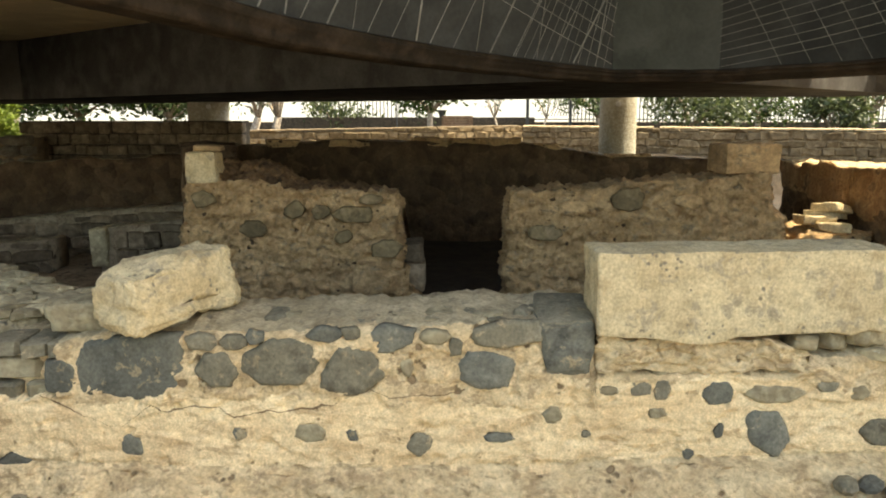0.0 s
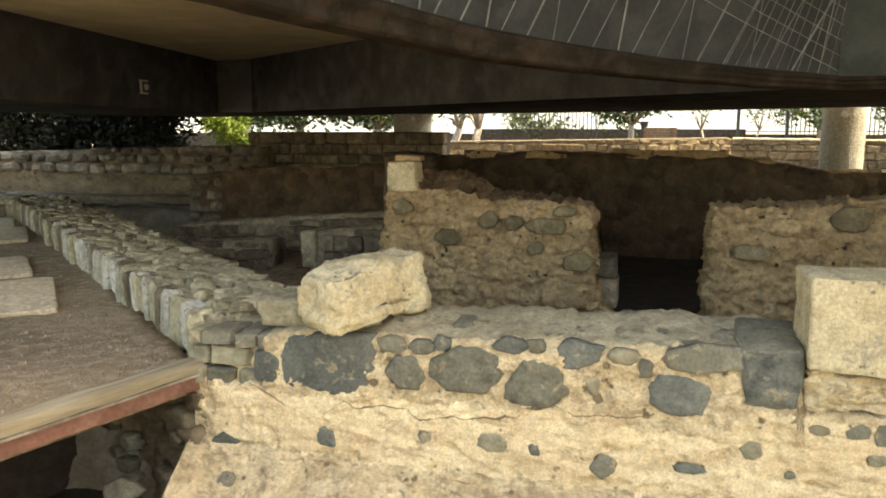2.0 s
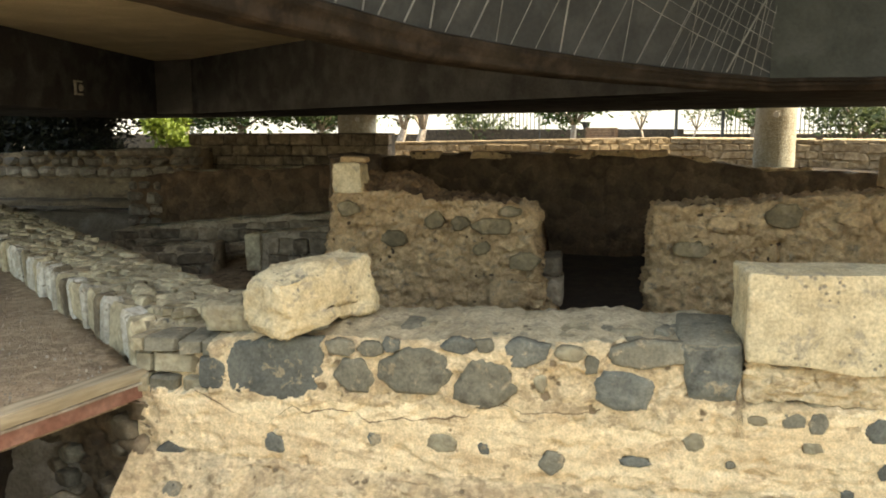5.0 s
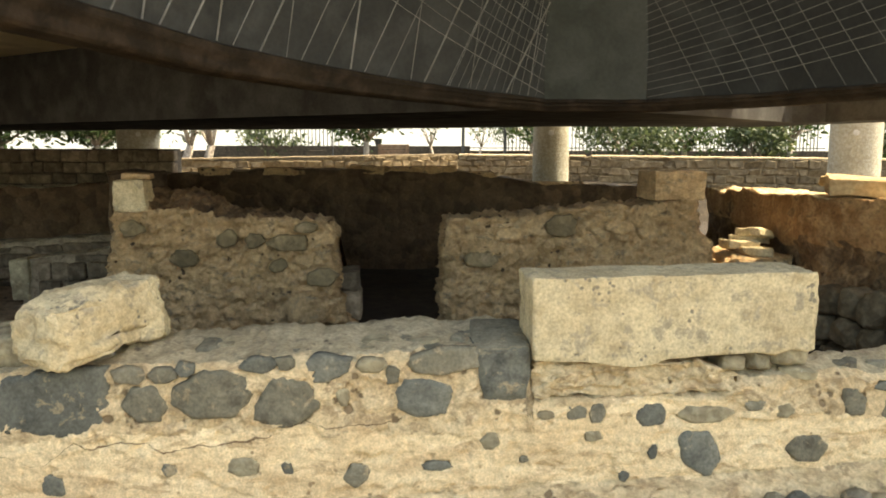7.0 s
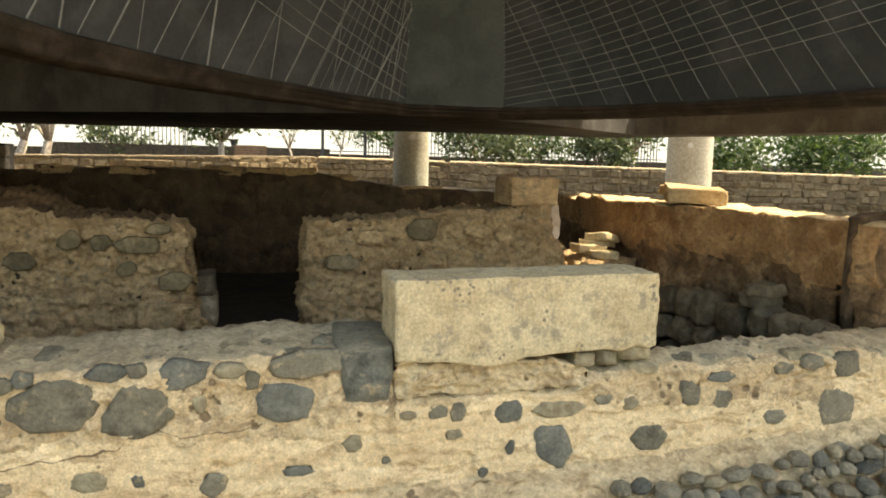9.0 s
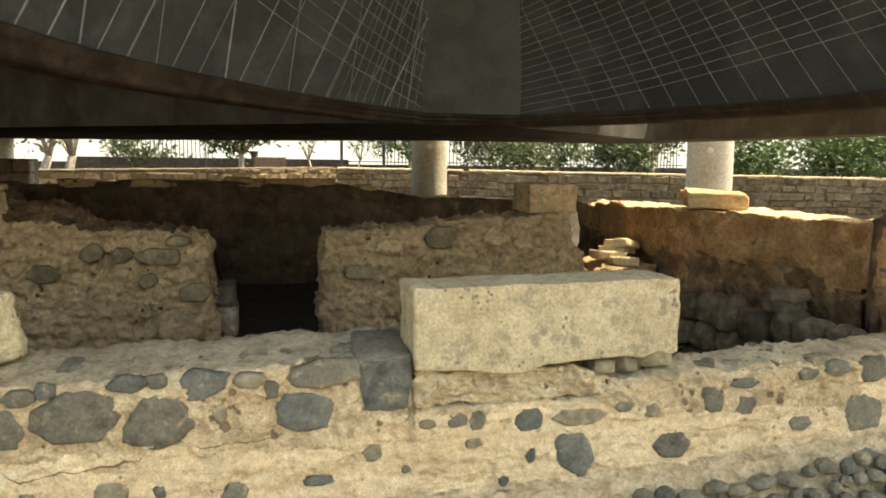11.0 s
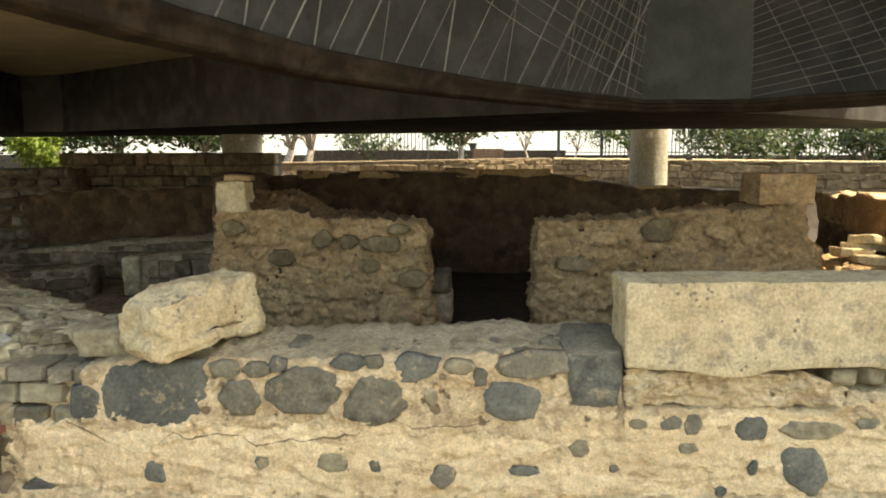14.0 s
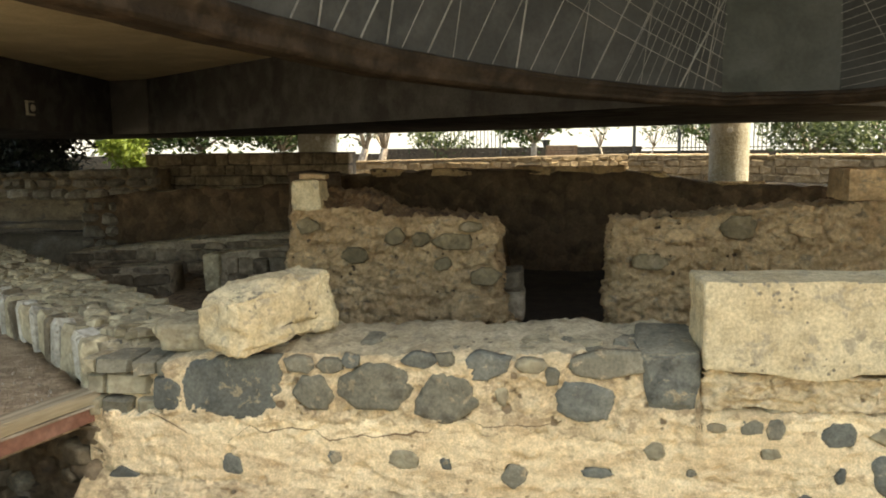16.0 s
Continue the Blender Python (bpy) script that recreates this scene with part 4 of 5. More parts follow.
def eroded_wall(left, right, top, base, y, thick, seed, rise=((0, 0.0), (1, 0.0)), step=0.016, lump=0.05):
    """A free-standing stub of mud and rubble: its two ends are tables of x by height, its top and the top's rise to the back tables along it; stones and courses swell out of the face."""
    n, m, high = int((right[0][1] - left[0][1]) / step), int(thick / 0.04), 76
    cols = [(0.0, -1, thick * (1 - k / m)) for k in range(m)]
    cols += [(k / n, 0, 0.0) for k in range(n + 1)]
    cols += [(1.0, 1, thick * k / m) for k in range(1, m + 1)]
    rows = []
    for u, side, d in cols:
        x_mid = left[0][1] + (right[0][1] - left[0][1]) * u
        zt = along(top, u) + 0.025 * fbm((x_mid + seed, d, 1), 4.5) + 0.014 * fbm((x_mid + seed, d, 4), 17)
        up = along(rise, u)
        path = [(d, base + (zt - base) * j / high, 0.0) for j in range(high + 1)]
        path += [(d + (thick - d) * j / 14, zt + up * j / 14, 1.0) for j in range(1, 15)]
        path += [(thick, zt + up + (base - zt - up) * j / 3, 2.0) for j in range(1, 4)]
        row = []
        for depth, z, kind in path:
            x = along(left, z) * (1 - u) + along(right, z) * u
            q = Vector((x + seed * 3.7, y + depth, z))
            near = noise.voronoi(Vector((q.x * 6.5, q.y * 6.5, q.z * 10)) + Vector((fbm(q, 3), 0, fbm(q + Vector((5, 0, 0)), 3))) * 0.5)[0]
            fine = noise.voronoi(Vector((q.x * 14, q.y * 14, q.z * 22)))[0]
            swell = 0.7 * min(1.0, (near[1] - near[0]) / 0.22) - 0.95 + 0.45 * min(1.0, (fine[1] - fine[0]) / 0.4)
            swell += 0.6 * fbm(q, 2.6, 3) + 0.5 * fbm((q.x * 0.5, q.y, q.z * 3), 4.2, 5) + 0.75 * fbm(q, 14, 5)
            way = Vector((side, -1 if side == 0 else -0.15, 0)) if kind == 0 else Vector((side * 0.5, 0, 0.7)) if kind == 1 else Vector((0, 0.5, 0))
            p = Vector((x, y + depth, z)) + way * swell * lump
            if side == 0 and kind == 0:
                edge = min(u, 1 - u) * n * step
                p.y += 0.05 * max(0.0, 1 - edge / 0.08) ** 2
            row.append(p)
        rows.append(row)
    return grid_mesh(rows)


def embedded(parent, spots, y, mats, proud, seed, face=0.0):
    for k, (x, z, w, h) in enumerate(spots):
        ob = part("wall_stone", stone_face(w, h, proud, seed + k, 5 + k % 4), mats[k % len(mats)], smooth=True)
        ob.matrix_basis = Matrix.LocRotScale((x, y - 0.01, z), Euler((radians(90), 0, face)), None)
        adopt(ob, parent)


def inner_walls():
    w = part("wall_inner_west", eroded_wall([(-0.5, -2.56), (0.07, -2.52), (0.5, -2.47), (0.9, -2.38), (1.1, -2.37)], [(-0.5, -0.22), (-0.05, -0.25), (0.1, -0.34), (0.45, -0.38), (0.6, -0.44), (0.8, -0.39), (0.88, -0.43), (1.0, -0.50)], [(0, 1.05), (0.2, 1.06), (0.38, 1.05), (0.5, 0.97), (0.9, 0.96), (1, 0.91)], -0.5, 7.0, 0.75, 1.0, rise=[(0, 0.18), (0.25, 0.16), (0.5, 0.08), (0.7, 0.0), (1, 0.0)]), MUD, smooth=True)
    w.data.materials.append(CORE)
    for f in w.data.polygons:
        f.material_index = 1 if f.center.y > 7.10 + 0.05 * fbm((f.center.x, 2, 0), 5) and f.center.x < -0.6 and f.center.z > 0.9 else 0
    tagged(w, "crumbling mud and rubble wall beside the doorway", "wall", kind="structure")
    spots = [(-0.83, 0.74, 0.36, 0.16), (-1.12, 0.76, 0.17, 0.13), (-1.37, 0.78, 0.18, 0.17), (-0.92, 0.53, 0.16, 0.13), (-0.52, 0.42, 0.30, 0.16), (-0.66, 0.88, 0.2, 0.10), (-2.2, 0.88, 0.22, 0.15), (-1.75, 0.6, 0.24, 0.16)]
    embedded(w, spots, 6.975, (INSET,), 0.010, 300)
    ob = part("doorpost_stone", rough_box((0.50, 0.40, 0.29), 71, 0.14, 7, 0.05, 0.2), MUD, w, smooth=True)
    ob.matrix_basis = pose(-0.56, 7.06, -0.02)
    for k, (z, h, x) in enumerate(((-0.05, 0.26, -0.26), (0.21, 0.2, -0.28))):
        ob = part("jamb_stone", rough_box((0.2, 0.5, h), 80 + k, 0.1, 3, 0.02, 0.16), DARK_MASONRY, w, smooth=True)
        ob.matrix_basis = pose(x - 0.02, 7.55, z)
    cs = part("corner_stone", rough_box((0.27, 0.4, 0.27), 90, 0.07, 4, 0.02, 0.08), LIMESTONE, smooth=True)
    cs.matrix_basis = pose(-2.225, 7.17, 1.04, 0, 0, 5)
    tagged(cs, "squared cream corner stone on the end of the mud wall", "stone block")
    lid = part("flat_stone", rough_box((0.26, 0.3, 0.05), 91, 0.12, 3, 0.012, 0.12), MUD, smooth=True)
    lid.matrix_basis = pose(-2.2, 7.2, 1.315, 0, 2, 12)
    tagged(lid, "thin flat stone on top of the corner stone", "stone")
    w = part("wall_inner_east", eroded_wall([(-0.5, 0.60), (0.0, 0.61), (0.15, 0.57), (0.42, 0.61), (0.66, 0.565), (0.9, 0.63), (1.1, 0.66)], [(-0.5, 3.3), (0.47, 3.22), (0.74, 3.16), (0.82, 3.05), (1.2, 3.03)], [(0, 0.93), (0.2, 0.97), (0.4, 1.01), (0.65, 1.06), (1, 1.13)], -0.5, 7.0, 0.65, 7.0), MUD, smooth=True)
    tagged(w, "eroded mud and rubble wall on the other side of the doorway", "wall", kind="structure")
    spots = [(0.95, 0.57, 0.3, 0.14), (1.2, 0.8, 0.28, 0.14), (1.7, 0.88, 0.3, 0.2), (2.25, 0.86, 0.26, 0.13)]
    embedded(w, spots, 6.98, (INSET, MUD), 0.008, 400)
    cap = part("cap_block", rough_box((0.52, 0.42, 0.27), 95, 0.04, 4, 0.012, 0.05), MUD, smooth=True)
    cap.matrix_basis = pose(2.83, 7.25, 1.11, 0, 0, 6)
    tagged(cap, "squared brown stone block on top of the mud wall", "stone block")
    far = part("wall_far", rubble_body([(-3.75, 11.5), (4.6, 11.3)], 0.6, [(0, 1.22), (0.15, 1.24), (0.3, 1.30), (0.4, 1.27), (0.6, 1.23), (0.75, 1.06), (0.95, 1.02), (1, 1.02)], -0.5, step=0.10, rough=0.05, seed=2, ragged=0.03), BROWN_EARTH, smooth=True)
    sky_lit_top(far, YARD_EARTH)
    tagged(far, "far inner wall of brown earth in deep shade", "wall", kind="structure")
    embedded(far, [(0.35, 1.17, 0.9, 0.16), (1.0, 1.14, 0.5, 0.14), (2.6, 1.0, 0.6, 0.18)], 11.48, (FIELDSTONE,), 0.05, 500)
    for k, (x, w, h) in enumerate(((-0.15, 0.55, 0.14), (0.35, 0.42, 0.12), (0.85, 0.6, 0.13), (1.5, 0.5, 0.09), (-1.4, 0.6, 0.10), (2.75, 0.7, 0.12), (-2.4, 0.5, 0.1))):
        ob = part("coping_stone", rough_box((w, 0.4, h), 170 + k, 0.1, 3, 0.02, 0.1), MUD, far, smooth=True)
        ob.matrix_basis = pose(x, 11.62, (1.22 if x < 1.2 else 1.17 if x < 2 else 0.99) - 0.02, 0, 0, 4 * k - 12)
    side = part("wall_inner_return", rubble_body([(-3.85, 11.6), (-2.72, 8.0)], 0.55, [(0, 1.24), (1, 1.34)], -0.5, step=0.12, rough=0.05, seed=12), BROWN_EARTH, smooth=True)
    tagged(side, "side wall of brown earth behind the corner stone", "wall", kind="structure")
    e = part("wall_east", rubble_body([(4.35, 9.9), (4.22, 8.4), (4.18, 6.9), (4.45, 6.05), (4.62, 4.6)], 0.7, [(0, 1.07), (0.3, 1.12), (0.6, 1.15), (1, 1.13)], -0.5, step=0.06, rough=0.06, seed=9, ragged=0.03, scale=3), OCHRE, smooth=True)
    tagged(e, "ochre earth wall with a sunlit crumbling top", "wall", kind="structure")
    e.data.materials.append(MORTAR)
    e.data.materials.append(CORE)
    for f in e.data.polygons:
        # sunlit crest put into paler up-facing faces; darker brown below a ragged line
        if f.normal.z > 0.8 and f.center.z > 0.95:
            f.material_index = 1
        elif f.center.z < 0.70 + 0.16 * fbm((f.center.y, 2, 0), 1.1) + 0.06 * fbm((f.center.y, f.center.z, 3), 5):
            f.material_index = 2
    for v in e.data.vertices:
        if v.co.z < 0.70 + 0.16 * fbm((v.co.y, 2, 0), 1.1) and v.co.x < 4.8:
            v.co.x += 0.04 + 0.04 * fbm((v.co.y, v.co.z, 7), 5)
    rnd = random.Random(21)
    made = 0
    for course, (z, h) in enumerate(((-0.40, 0.27), (-0.15, 0.28), (0.10, 0.30))):
        at = 0.05 * course
        while at < 2.0:
            w = rnd.uniform(0.20, 0.36)
            tall = h * rnd.uniform(0.85, 1.08)
            u = (at + w / 2) / 1.93
            ob = part("boulder", rough_box((w * 0.97, 0.30, tall * 0.94), 110 + made, 0.18, 3, 0.03, 0.36), HEAP, e, smooth=True)
            ob.matrix_basis = pose(4.06 + 0.32 * u, 6.80 - 1.9 * u, z, rnd.uniform(-6, 6), rnd.uniform(-7, 7), 99 + rnd.uniform(-8, 8))
            at += w
            made += 1
    for k, (u, z, w) in enumerate(((0.70, 0.37, 0.28), (0.72, 0.47, 0.24))):
        ob = part("boulder", rough_box((w, 0.26, 0.11), 190 + k, 0.1, 2, 0.02, 0.16), HEAP, e, smooth=True)
        ob.matrix_basis = pose(4.10 + 0.32 * u, 6.80 - 1.9 * u, z, 0, 3, 96 + 5 * k)
    sl = part("stone_slab", rough_box((0.56, 0.46, 0.17), 130, 0.07, 4, 0.018, 0.06), TAN_SLAB, smooth=True)
    sl.matrix_basis = pose(4.46, 6.78, 1.165, 2, 3, -24)
    tagged(sl, "thick flat tan stone slab lying on the ochre wall", "stone slab")
    sl = part("stone_slab", rough_box((0.60, 0.34, 0.09), 131, 0.08, 4, 0.015, 0.08), TAN_SLAB, smooth=True)
    sl.matrix_basis = pose(4.62, 7.10, 1.23, 0, 2, -20)
    tagged(sl, "thinner tan stone slab behind the thick one", "stone slab")
    for k, (x, y, z, s) in enumerate(((3.72, 7.6, 0.56, 0.26), (3.9, 7.75, 0.6, 0.30), (3.85, 7.55, 0.50, 0.32), (3.9, 7.66, 0.675, 0.26))):
        ob = part("flat_stone", rough_box((s * 1.2, s, 0.09), 140 + k, 0.12, 3, 0.015, 0.12), LIMESTONE, smooth=True)
        ob.matrix_basis = pose(x, y, z, 6 * k - 8, 5, 40 * k)
        tagged(ob, "flat pale stone in a sunlit heap", "stone", "heap of flat stones")
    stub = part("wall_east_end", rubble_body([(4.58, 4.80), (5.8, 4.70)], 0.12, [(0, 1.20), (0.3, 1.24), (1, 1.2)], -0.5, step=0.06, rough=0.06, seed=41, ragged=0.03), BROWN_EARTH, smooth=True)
    tagged(stub, "dark broken end of the earth wall", "wall", kind="structure")
    heap = part("earth_mound", rough_box((0.7, 0.9, 0.78), 150, 0.1, 5, 0.06, 0.15), MUD, smooth=True)
    heap.matrix_basis = pose(3.85, 7.75, -0.25)
    tagged(heap, "mound of earth under the heap of flat stones", "mound")


inner_walls()


# hidden dark ground added so less light bounces up to the beam
def low_bounce_floors():
    for name, x0, x1, y0, y1, z in (("floor_court", -14, 24, 12.3, 21.6, None), ("floor_garden", -30, 40, 23.6, 32.9, None)):
        bm = grid_mesh([[(x, y, ground_height(x, y) + 0.045 + 0.03 * fbm((x, y, 0), 0.9)) for x in np.linspace(x0, x1, 60)] for y in np.linspace(y0, y1, 24)])
        bmesh.ops.delete(bm, geom=[f for f in bm.faces if len(f.verts) > 4], context="FACES_ONLY")
        bmesh.ops.recalc_face_normals(bm, faces=bm.faces)
        if sum(f.normal.z for f in bm.faces) < 0:
            bmesh.ops.reverse_faces(bm, faces=bm.faces)
        tagged(part(name, bm, SHADE_EARTH, smooth=True), "unseen dark ground added to cut bounced light", "soil", kind="structure")


low_bounce_floors()


# near-black floor puts the doorway's shade into the earth colour
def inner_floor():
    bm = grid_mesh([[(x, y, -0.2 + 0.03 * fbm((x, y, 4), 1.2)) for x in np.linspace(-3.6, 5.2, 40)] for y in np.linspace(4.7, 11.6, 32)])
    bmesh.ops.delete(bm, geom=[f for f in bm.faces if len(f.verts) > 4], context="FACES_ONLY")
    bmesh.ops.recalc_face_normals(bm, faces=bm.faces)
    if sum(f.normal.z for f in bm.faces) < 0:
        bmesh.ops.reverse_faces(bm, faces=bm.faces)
    tagged(part("floor_inner", bm, SHADE_EARTH, smooth=True), "earth floor inside the ruined walls, doorway shade put into its colour", "floor", kind="structure")


inner_floor()


def west_floor():
    for name, x0, x1, y0, y1, z in (("floor_room", -10.5, -3.3, 8.0, 11.2, -0.18), ("floor_yard", -16.0, -3.6, 11.9, 15.2, 0.26)):
        bm = grid_mesh([[(x, y, z + 0.05 * fbm((x, y, 4), 1.6) + 0.02 * fbm((x, y, 1), 6)) for x in np.linspace(x0, x1, 60)] for y in np.linspace(y0, y1, 24)])
        bmesh.ops.delete(bm, geom=[f for f in bm.faces if len(f.verts) > 4], context="FACES_ONLY")
        bmesh.ops.recalc_face_normals(bm, faces=bm.faces)
        if sum(f.normal.z for f in bm.faces) < 0:
            bmesh.ops.reverse_faces(bm, faces=bm.faces)
        tagged(part(name, bm, EARTH_TOP, smooth=True), "trodden brown earth among the low ruined walls", "floor", kind="structure")


west_floor()


def west_ruins():
    """Low walls and rooms seen over the stone wall."""
    pale = piece_meshes("block", MASONRY, 10, 0.34, 0.26)
    ends = piece_meshes("block", DARK_MASONRY, 7, 0.1, 0.09)
    rough_stone = piece_meshes("block", DARK_MASONRY, 8, 0.32, 0.16)
    w = tagged(sky_lit_top(part("wall_room", rubble_body([(-7.05, 11.0), (-3.75, 11.3)], 0.55, [(0, 0.90), (0.3, 1.0), (1, 1.10)], -0.2, step=0.1, rough=0.04, seed=14), BROWN_EARTH, smooth=True)), "plastered earth wall of a ruined room with a stone end", "wall", kind="structure")
    coursed(w, (-7.1, 10.97), (-6.55, 11.02), -0.1, 0.9, 0.26, 0.18, pale, 2, depth=0.4, out=0.05, name="block")
    w = tagged(sky_lit_top(part("wall_ledge", rubble_body([(-6.7, 10.0), (-3.1, 10.1)], 0.6, [(0, 0.20), (0.4, 0.34), (1, 0.50)], -0.3, step=0.1, rough=0.04, seed=15), EARTH_TOP, smooth=True)), "low ledge of rubble along the ruined room", "wall", kind="structure")
    coursed(w, (-6.7, 9.98), (-3.1, 10.08), -0.25, [(0, 0.17), (0.4, 0.3), (1, 0.45)], 0.3, 0.17, rough_stone, 3, depth=0.16, out=0.03, name="block")
    w = tagged(sky_lit_top(part("wall_stub", rubble_body([(-4.05, 8.9), (-2.7, 9.0)], 0.5, [(0, 0.33), (1, 0.48)], -0.3, step=0.08, rough=0.03, seed=16), EARTH_TOP, smooth=True)), "short stub of a stone wall with a pale end stone", "wall", kind="structure")
    coursed(w, (-3.85, 8.9), (-2.7, 8.98), -0.25, [(0, 0.31), (1, 0.46)], 0.28, 0.2, ends, 4, depth=0.16, out=0.03, name="block")
    ob = part("end_stone", rough_box((0.2, 0.5, 0.46), 160, 0.06, 3, 0.02, 0.1), GREY_STONE, w, smooth=True)
    ob.matrix_basis = pose(-4.05, 9.1, -0.12)
    w = tagged(sky_lit_top(part("wall_low", rubble_body([(-5.7, 8.8), (-4.6, 8.85)], 0.45, [(0, 0.12), (1, 0.21)], -0.3, step=0.09, rough=0.03, seed=18), EARTH_TOP, smooth=True)), "knee-high remnant of a rubble wall", "wall", kind="structure")
    coursed(w, (-5.7, 8.8), (-4.6, 8.85), -0.25, 0.17, 0.3, 0.18, rough_stone, 5, depth=0.16, out=0.03, name="block")
    w = tagged(sky_lit_top(part("wall_back", rubble_body([(-17, 13.8), (-7.5, 14.1)], 0.6, [(0, 1.05), (1, 1.28)], -0.2, step=0.16, rough=0.04, seed=19), YARD_EARTH, smooth=True)), "earth wall with rough stone courses along its crest", "wall", kind="structure")
    coursed(w, (-17, 13.78), (-7.5, 14.08), 0.70, [(0, 1.10), (1, 1.32)], 0.36, 0.20, pale, 6, depth=0.3, out=0.11, name="block")
    w = tagged(part("wall_bench", rubble_body([(-15, 12.4), (-7.4, 12.6)], 0.7, [(0, 0.30), (1, 0.36)], -0.3, step=0.16, rough=0.05, seed=23), YARD_EARTH, smooth=True), "low earth bench along the back wall", "wall", kind="structure")
    core = bmesh.new()
    box(core, (-8.15, 15.03, -0.2), (-3.9, 15.6, 1.58))
    w = tagged(part("wall_coursed", core, JOINT), "dark wall of squared stones in regular courses", "wall", kind="structure")
    coursed(w, (-8.2, 15.0), (-3.87, 15.0), 0.5, 1.64, 0.34, 0.215, ends, 7, depth=0.3, out=0.03, name="block")
    w = tagged(part("wall_cross", rubble_body([(-15, 10.2), (-10.3, 10.75)], 0.5, [(0, 0.45), (1, 0.47)], -0.3, step=0.12, rough=0.03, seed=24), WALLTOP, smooth=True), "low cross wall of grey fieldstones", "wall", kind="structure")
    coursed(w, (-15, 10.18), (-10.3, 10.73), 0.1, 0.46, 0.3, 0.3, rough_stone, 8, depth=0.2, out=0.04, name="block")


west_ruins()


def garden_wall():
    ends = piece_meshes("block", GARDEN, 12, 0.30, 0.10)
    wild = piece_meshes("block", GARDEN, 12, 0.34, 0.16)
    runs = [((-9.0, 22.3), (-0.15, 21.9)), ((-0.15, 21.9), (2.45, 23.3)), ((2.28, 22.0), (6.0, 21.4)), ((6.0, 21.4), (17.3, 18.1)), ((17.3, 18.1), (26, 14.5))]
    tops = [1.22, 1.37, 1.41, 1.38, 1.28, 1.25]
    for k, (a, b) in enumerate(runs):
        u = (Vector(b) - Vector(a)).normalized()
        bm = bmesh.new()
        verts = box(bm, (0, 0.02, -0.2), ((Vector(b) - Vector(a)).length, 0.5, 0.0))
        for v in verts:
            if v.co.z > -0.1:
                v.co.z = tops[k] if v.co.x < 0.1 else tops[k + 1]
        w = part("wall_garden", bm, GARDEN)
        w.matrix_basis = Matrix.LocRotScale((*a, -0.05), Euler((0, 0, math.atan2(u.y, u.x))), None)
        tagged(w, "low garden wall of rough tan stone blocks", "wall", kind="structure")
        span = (Vector(b) - Vector(a)).length
        rows = []
        for i in range(int(span / 0.2) + 1):
            x = min(span, i * 0.2)
            z = tops[k] + (tops[k + 1] - tops[k]) * x / span + 0.012 * fbm((x, k, 0), 2.5)
            rows.append([Vector((x, y + 0.015 * fbm((x, y, k), 3), z + dz)) for y, dz in ((-0.03, -0.02), (-0.03, 0.02), (0.25, 0.035), (0.5, 0.02), (0.5, -0.02))])
        # pale top strip on the right-hand runs paints in the sunlit edge
        edge_strip = part("coping", grid_mesh(rows), MORTAR if k > 1 else GARDEN, None, "pale strip standing for the sunlit top edge" if k > 1 else "")
        edge_strip.matrix_basis = Matrix.LocRotScale((*a, -0.0), Euler((0, 0, math.atan2(u.y, u.x))), None)
        adopt(edge_strip, w)
        coursed(w, a, b, 0.3, [(0, tops[k]), (1, tops[k + 1])], 0.36 if k > 1 else 0.34, 0.19, ends if k > 1 else wild, 40 + k, depth=0.3, out=0.03, name="block", limit=295)


garden_wall()


# ---------------------------------------------------------------- the modern church overhead
RIM = [(-2.6, 2.6, 2.35, 0.24), (-2.02, 3.9, 2.25, 0.23), (-1.63, 4.72, 2.19, 0.215), (-0.92, 5.6, 2.08, 0.20), (0.25, 6.45, 1.99, 0.16), (1.50, 6.93, 1.925, 0.115),
       (2.36, 6.70, 1.92, 0.105), (3.02, 5.87, 1.925, 0.105), (3.42, 4.9, 1.935, 0.10), (3.74, 3.9, 1.95, 0.10), (4.0, 2.8, 1.97, 0.10)]


def smooth_rim(n=12):
    out = []
    for k in range(len(RIM) - 1):
        p0, p1, p2, p3 = [np.array(RIM[min(max(j, 0), len(RIM) - 1)]) for j in (k - 1, k, k + 1, k + 2)]
        corner = k == 5
        for i in range(n):
            t = i / n
            if corner:
                out.append(p1 + (p2 - p1) * t)
            else:
                a, b = (p2 - p0) / 2, (p3 - p1) / 2
                if k == 4:
                    b = (p2 - p1)
                if k == 6:
                    a = (p2 - p1)
                out.append((2 * t**3 - 3 * t**2 + 1) * p1 + (t**3 - 2 * t**2 + t) * a + (-2 * t**3 + 3 * t**2) * p2 + (t**3 - t**2) * b)
    out.append(np.array(RIM[-1]))
    return out


LEAN = 0.22     # how far the panels lean out towards the open side, per metre of height


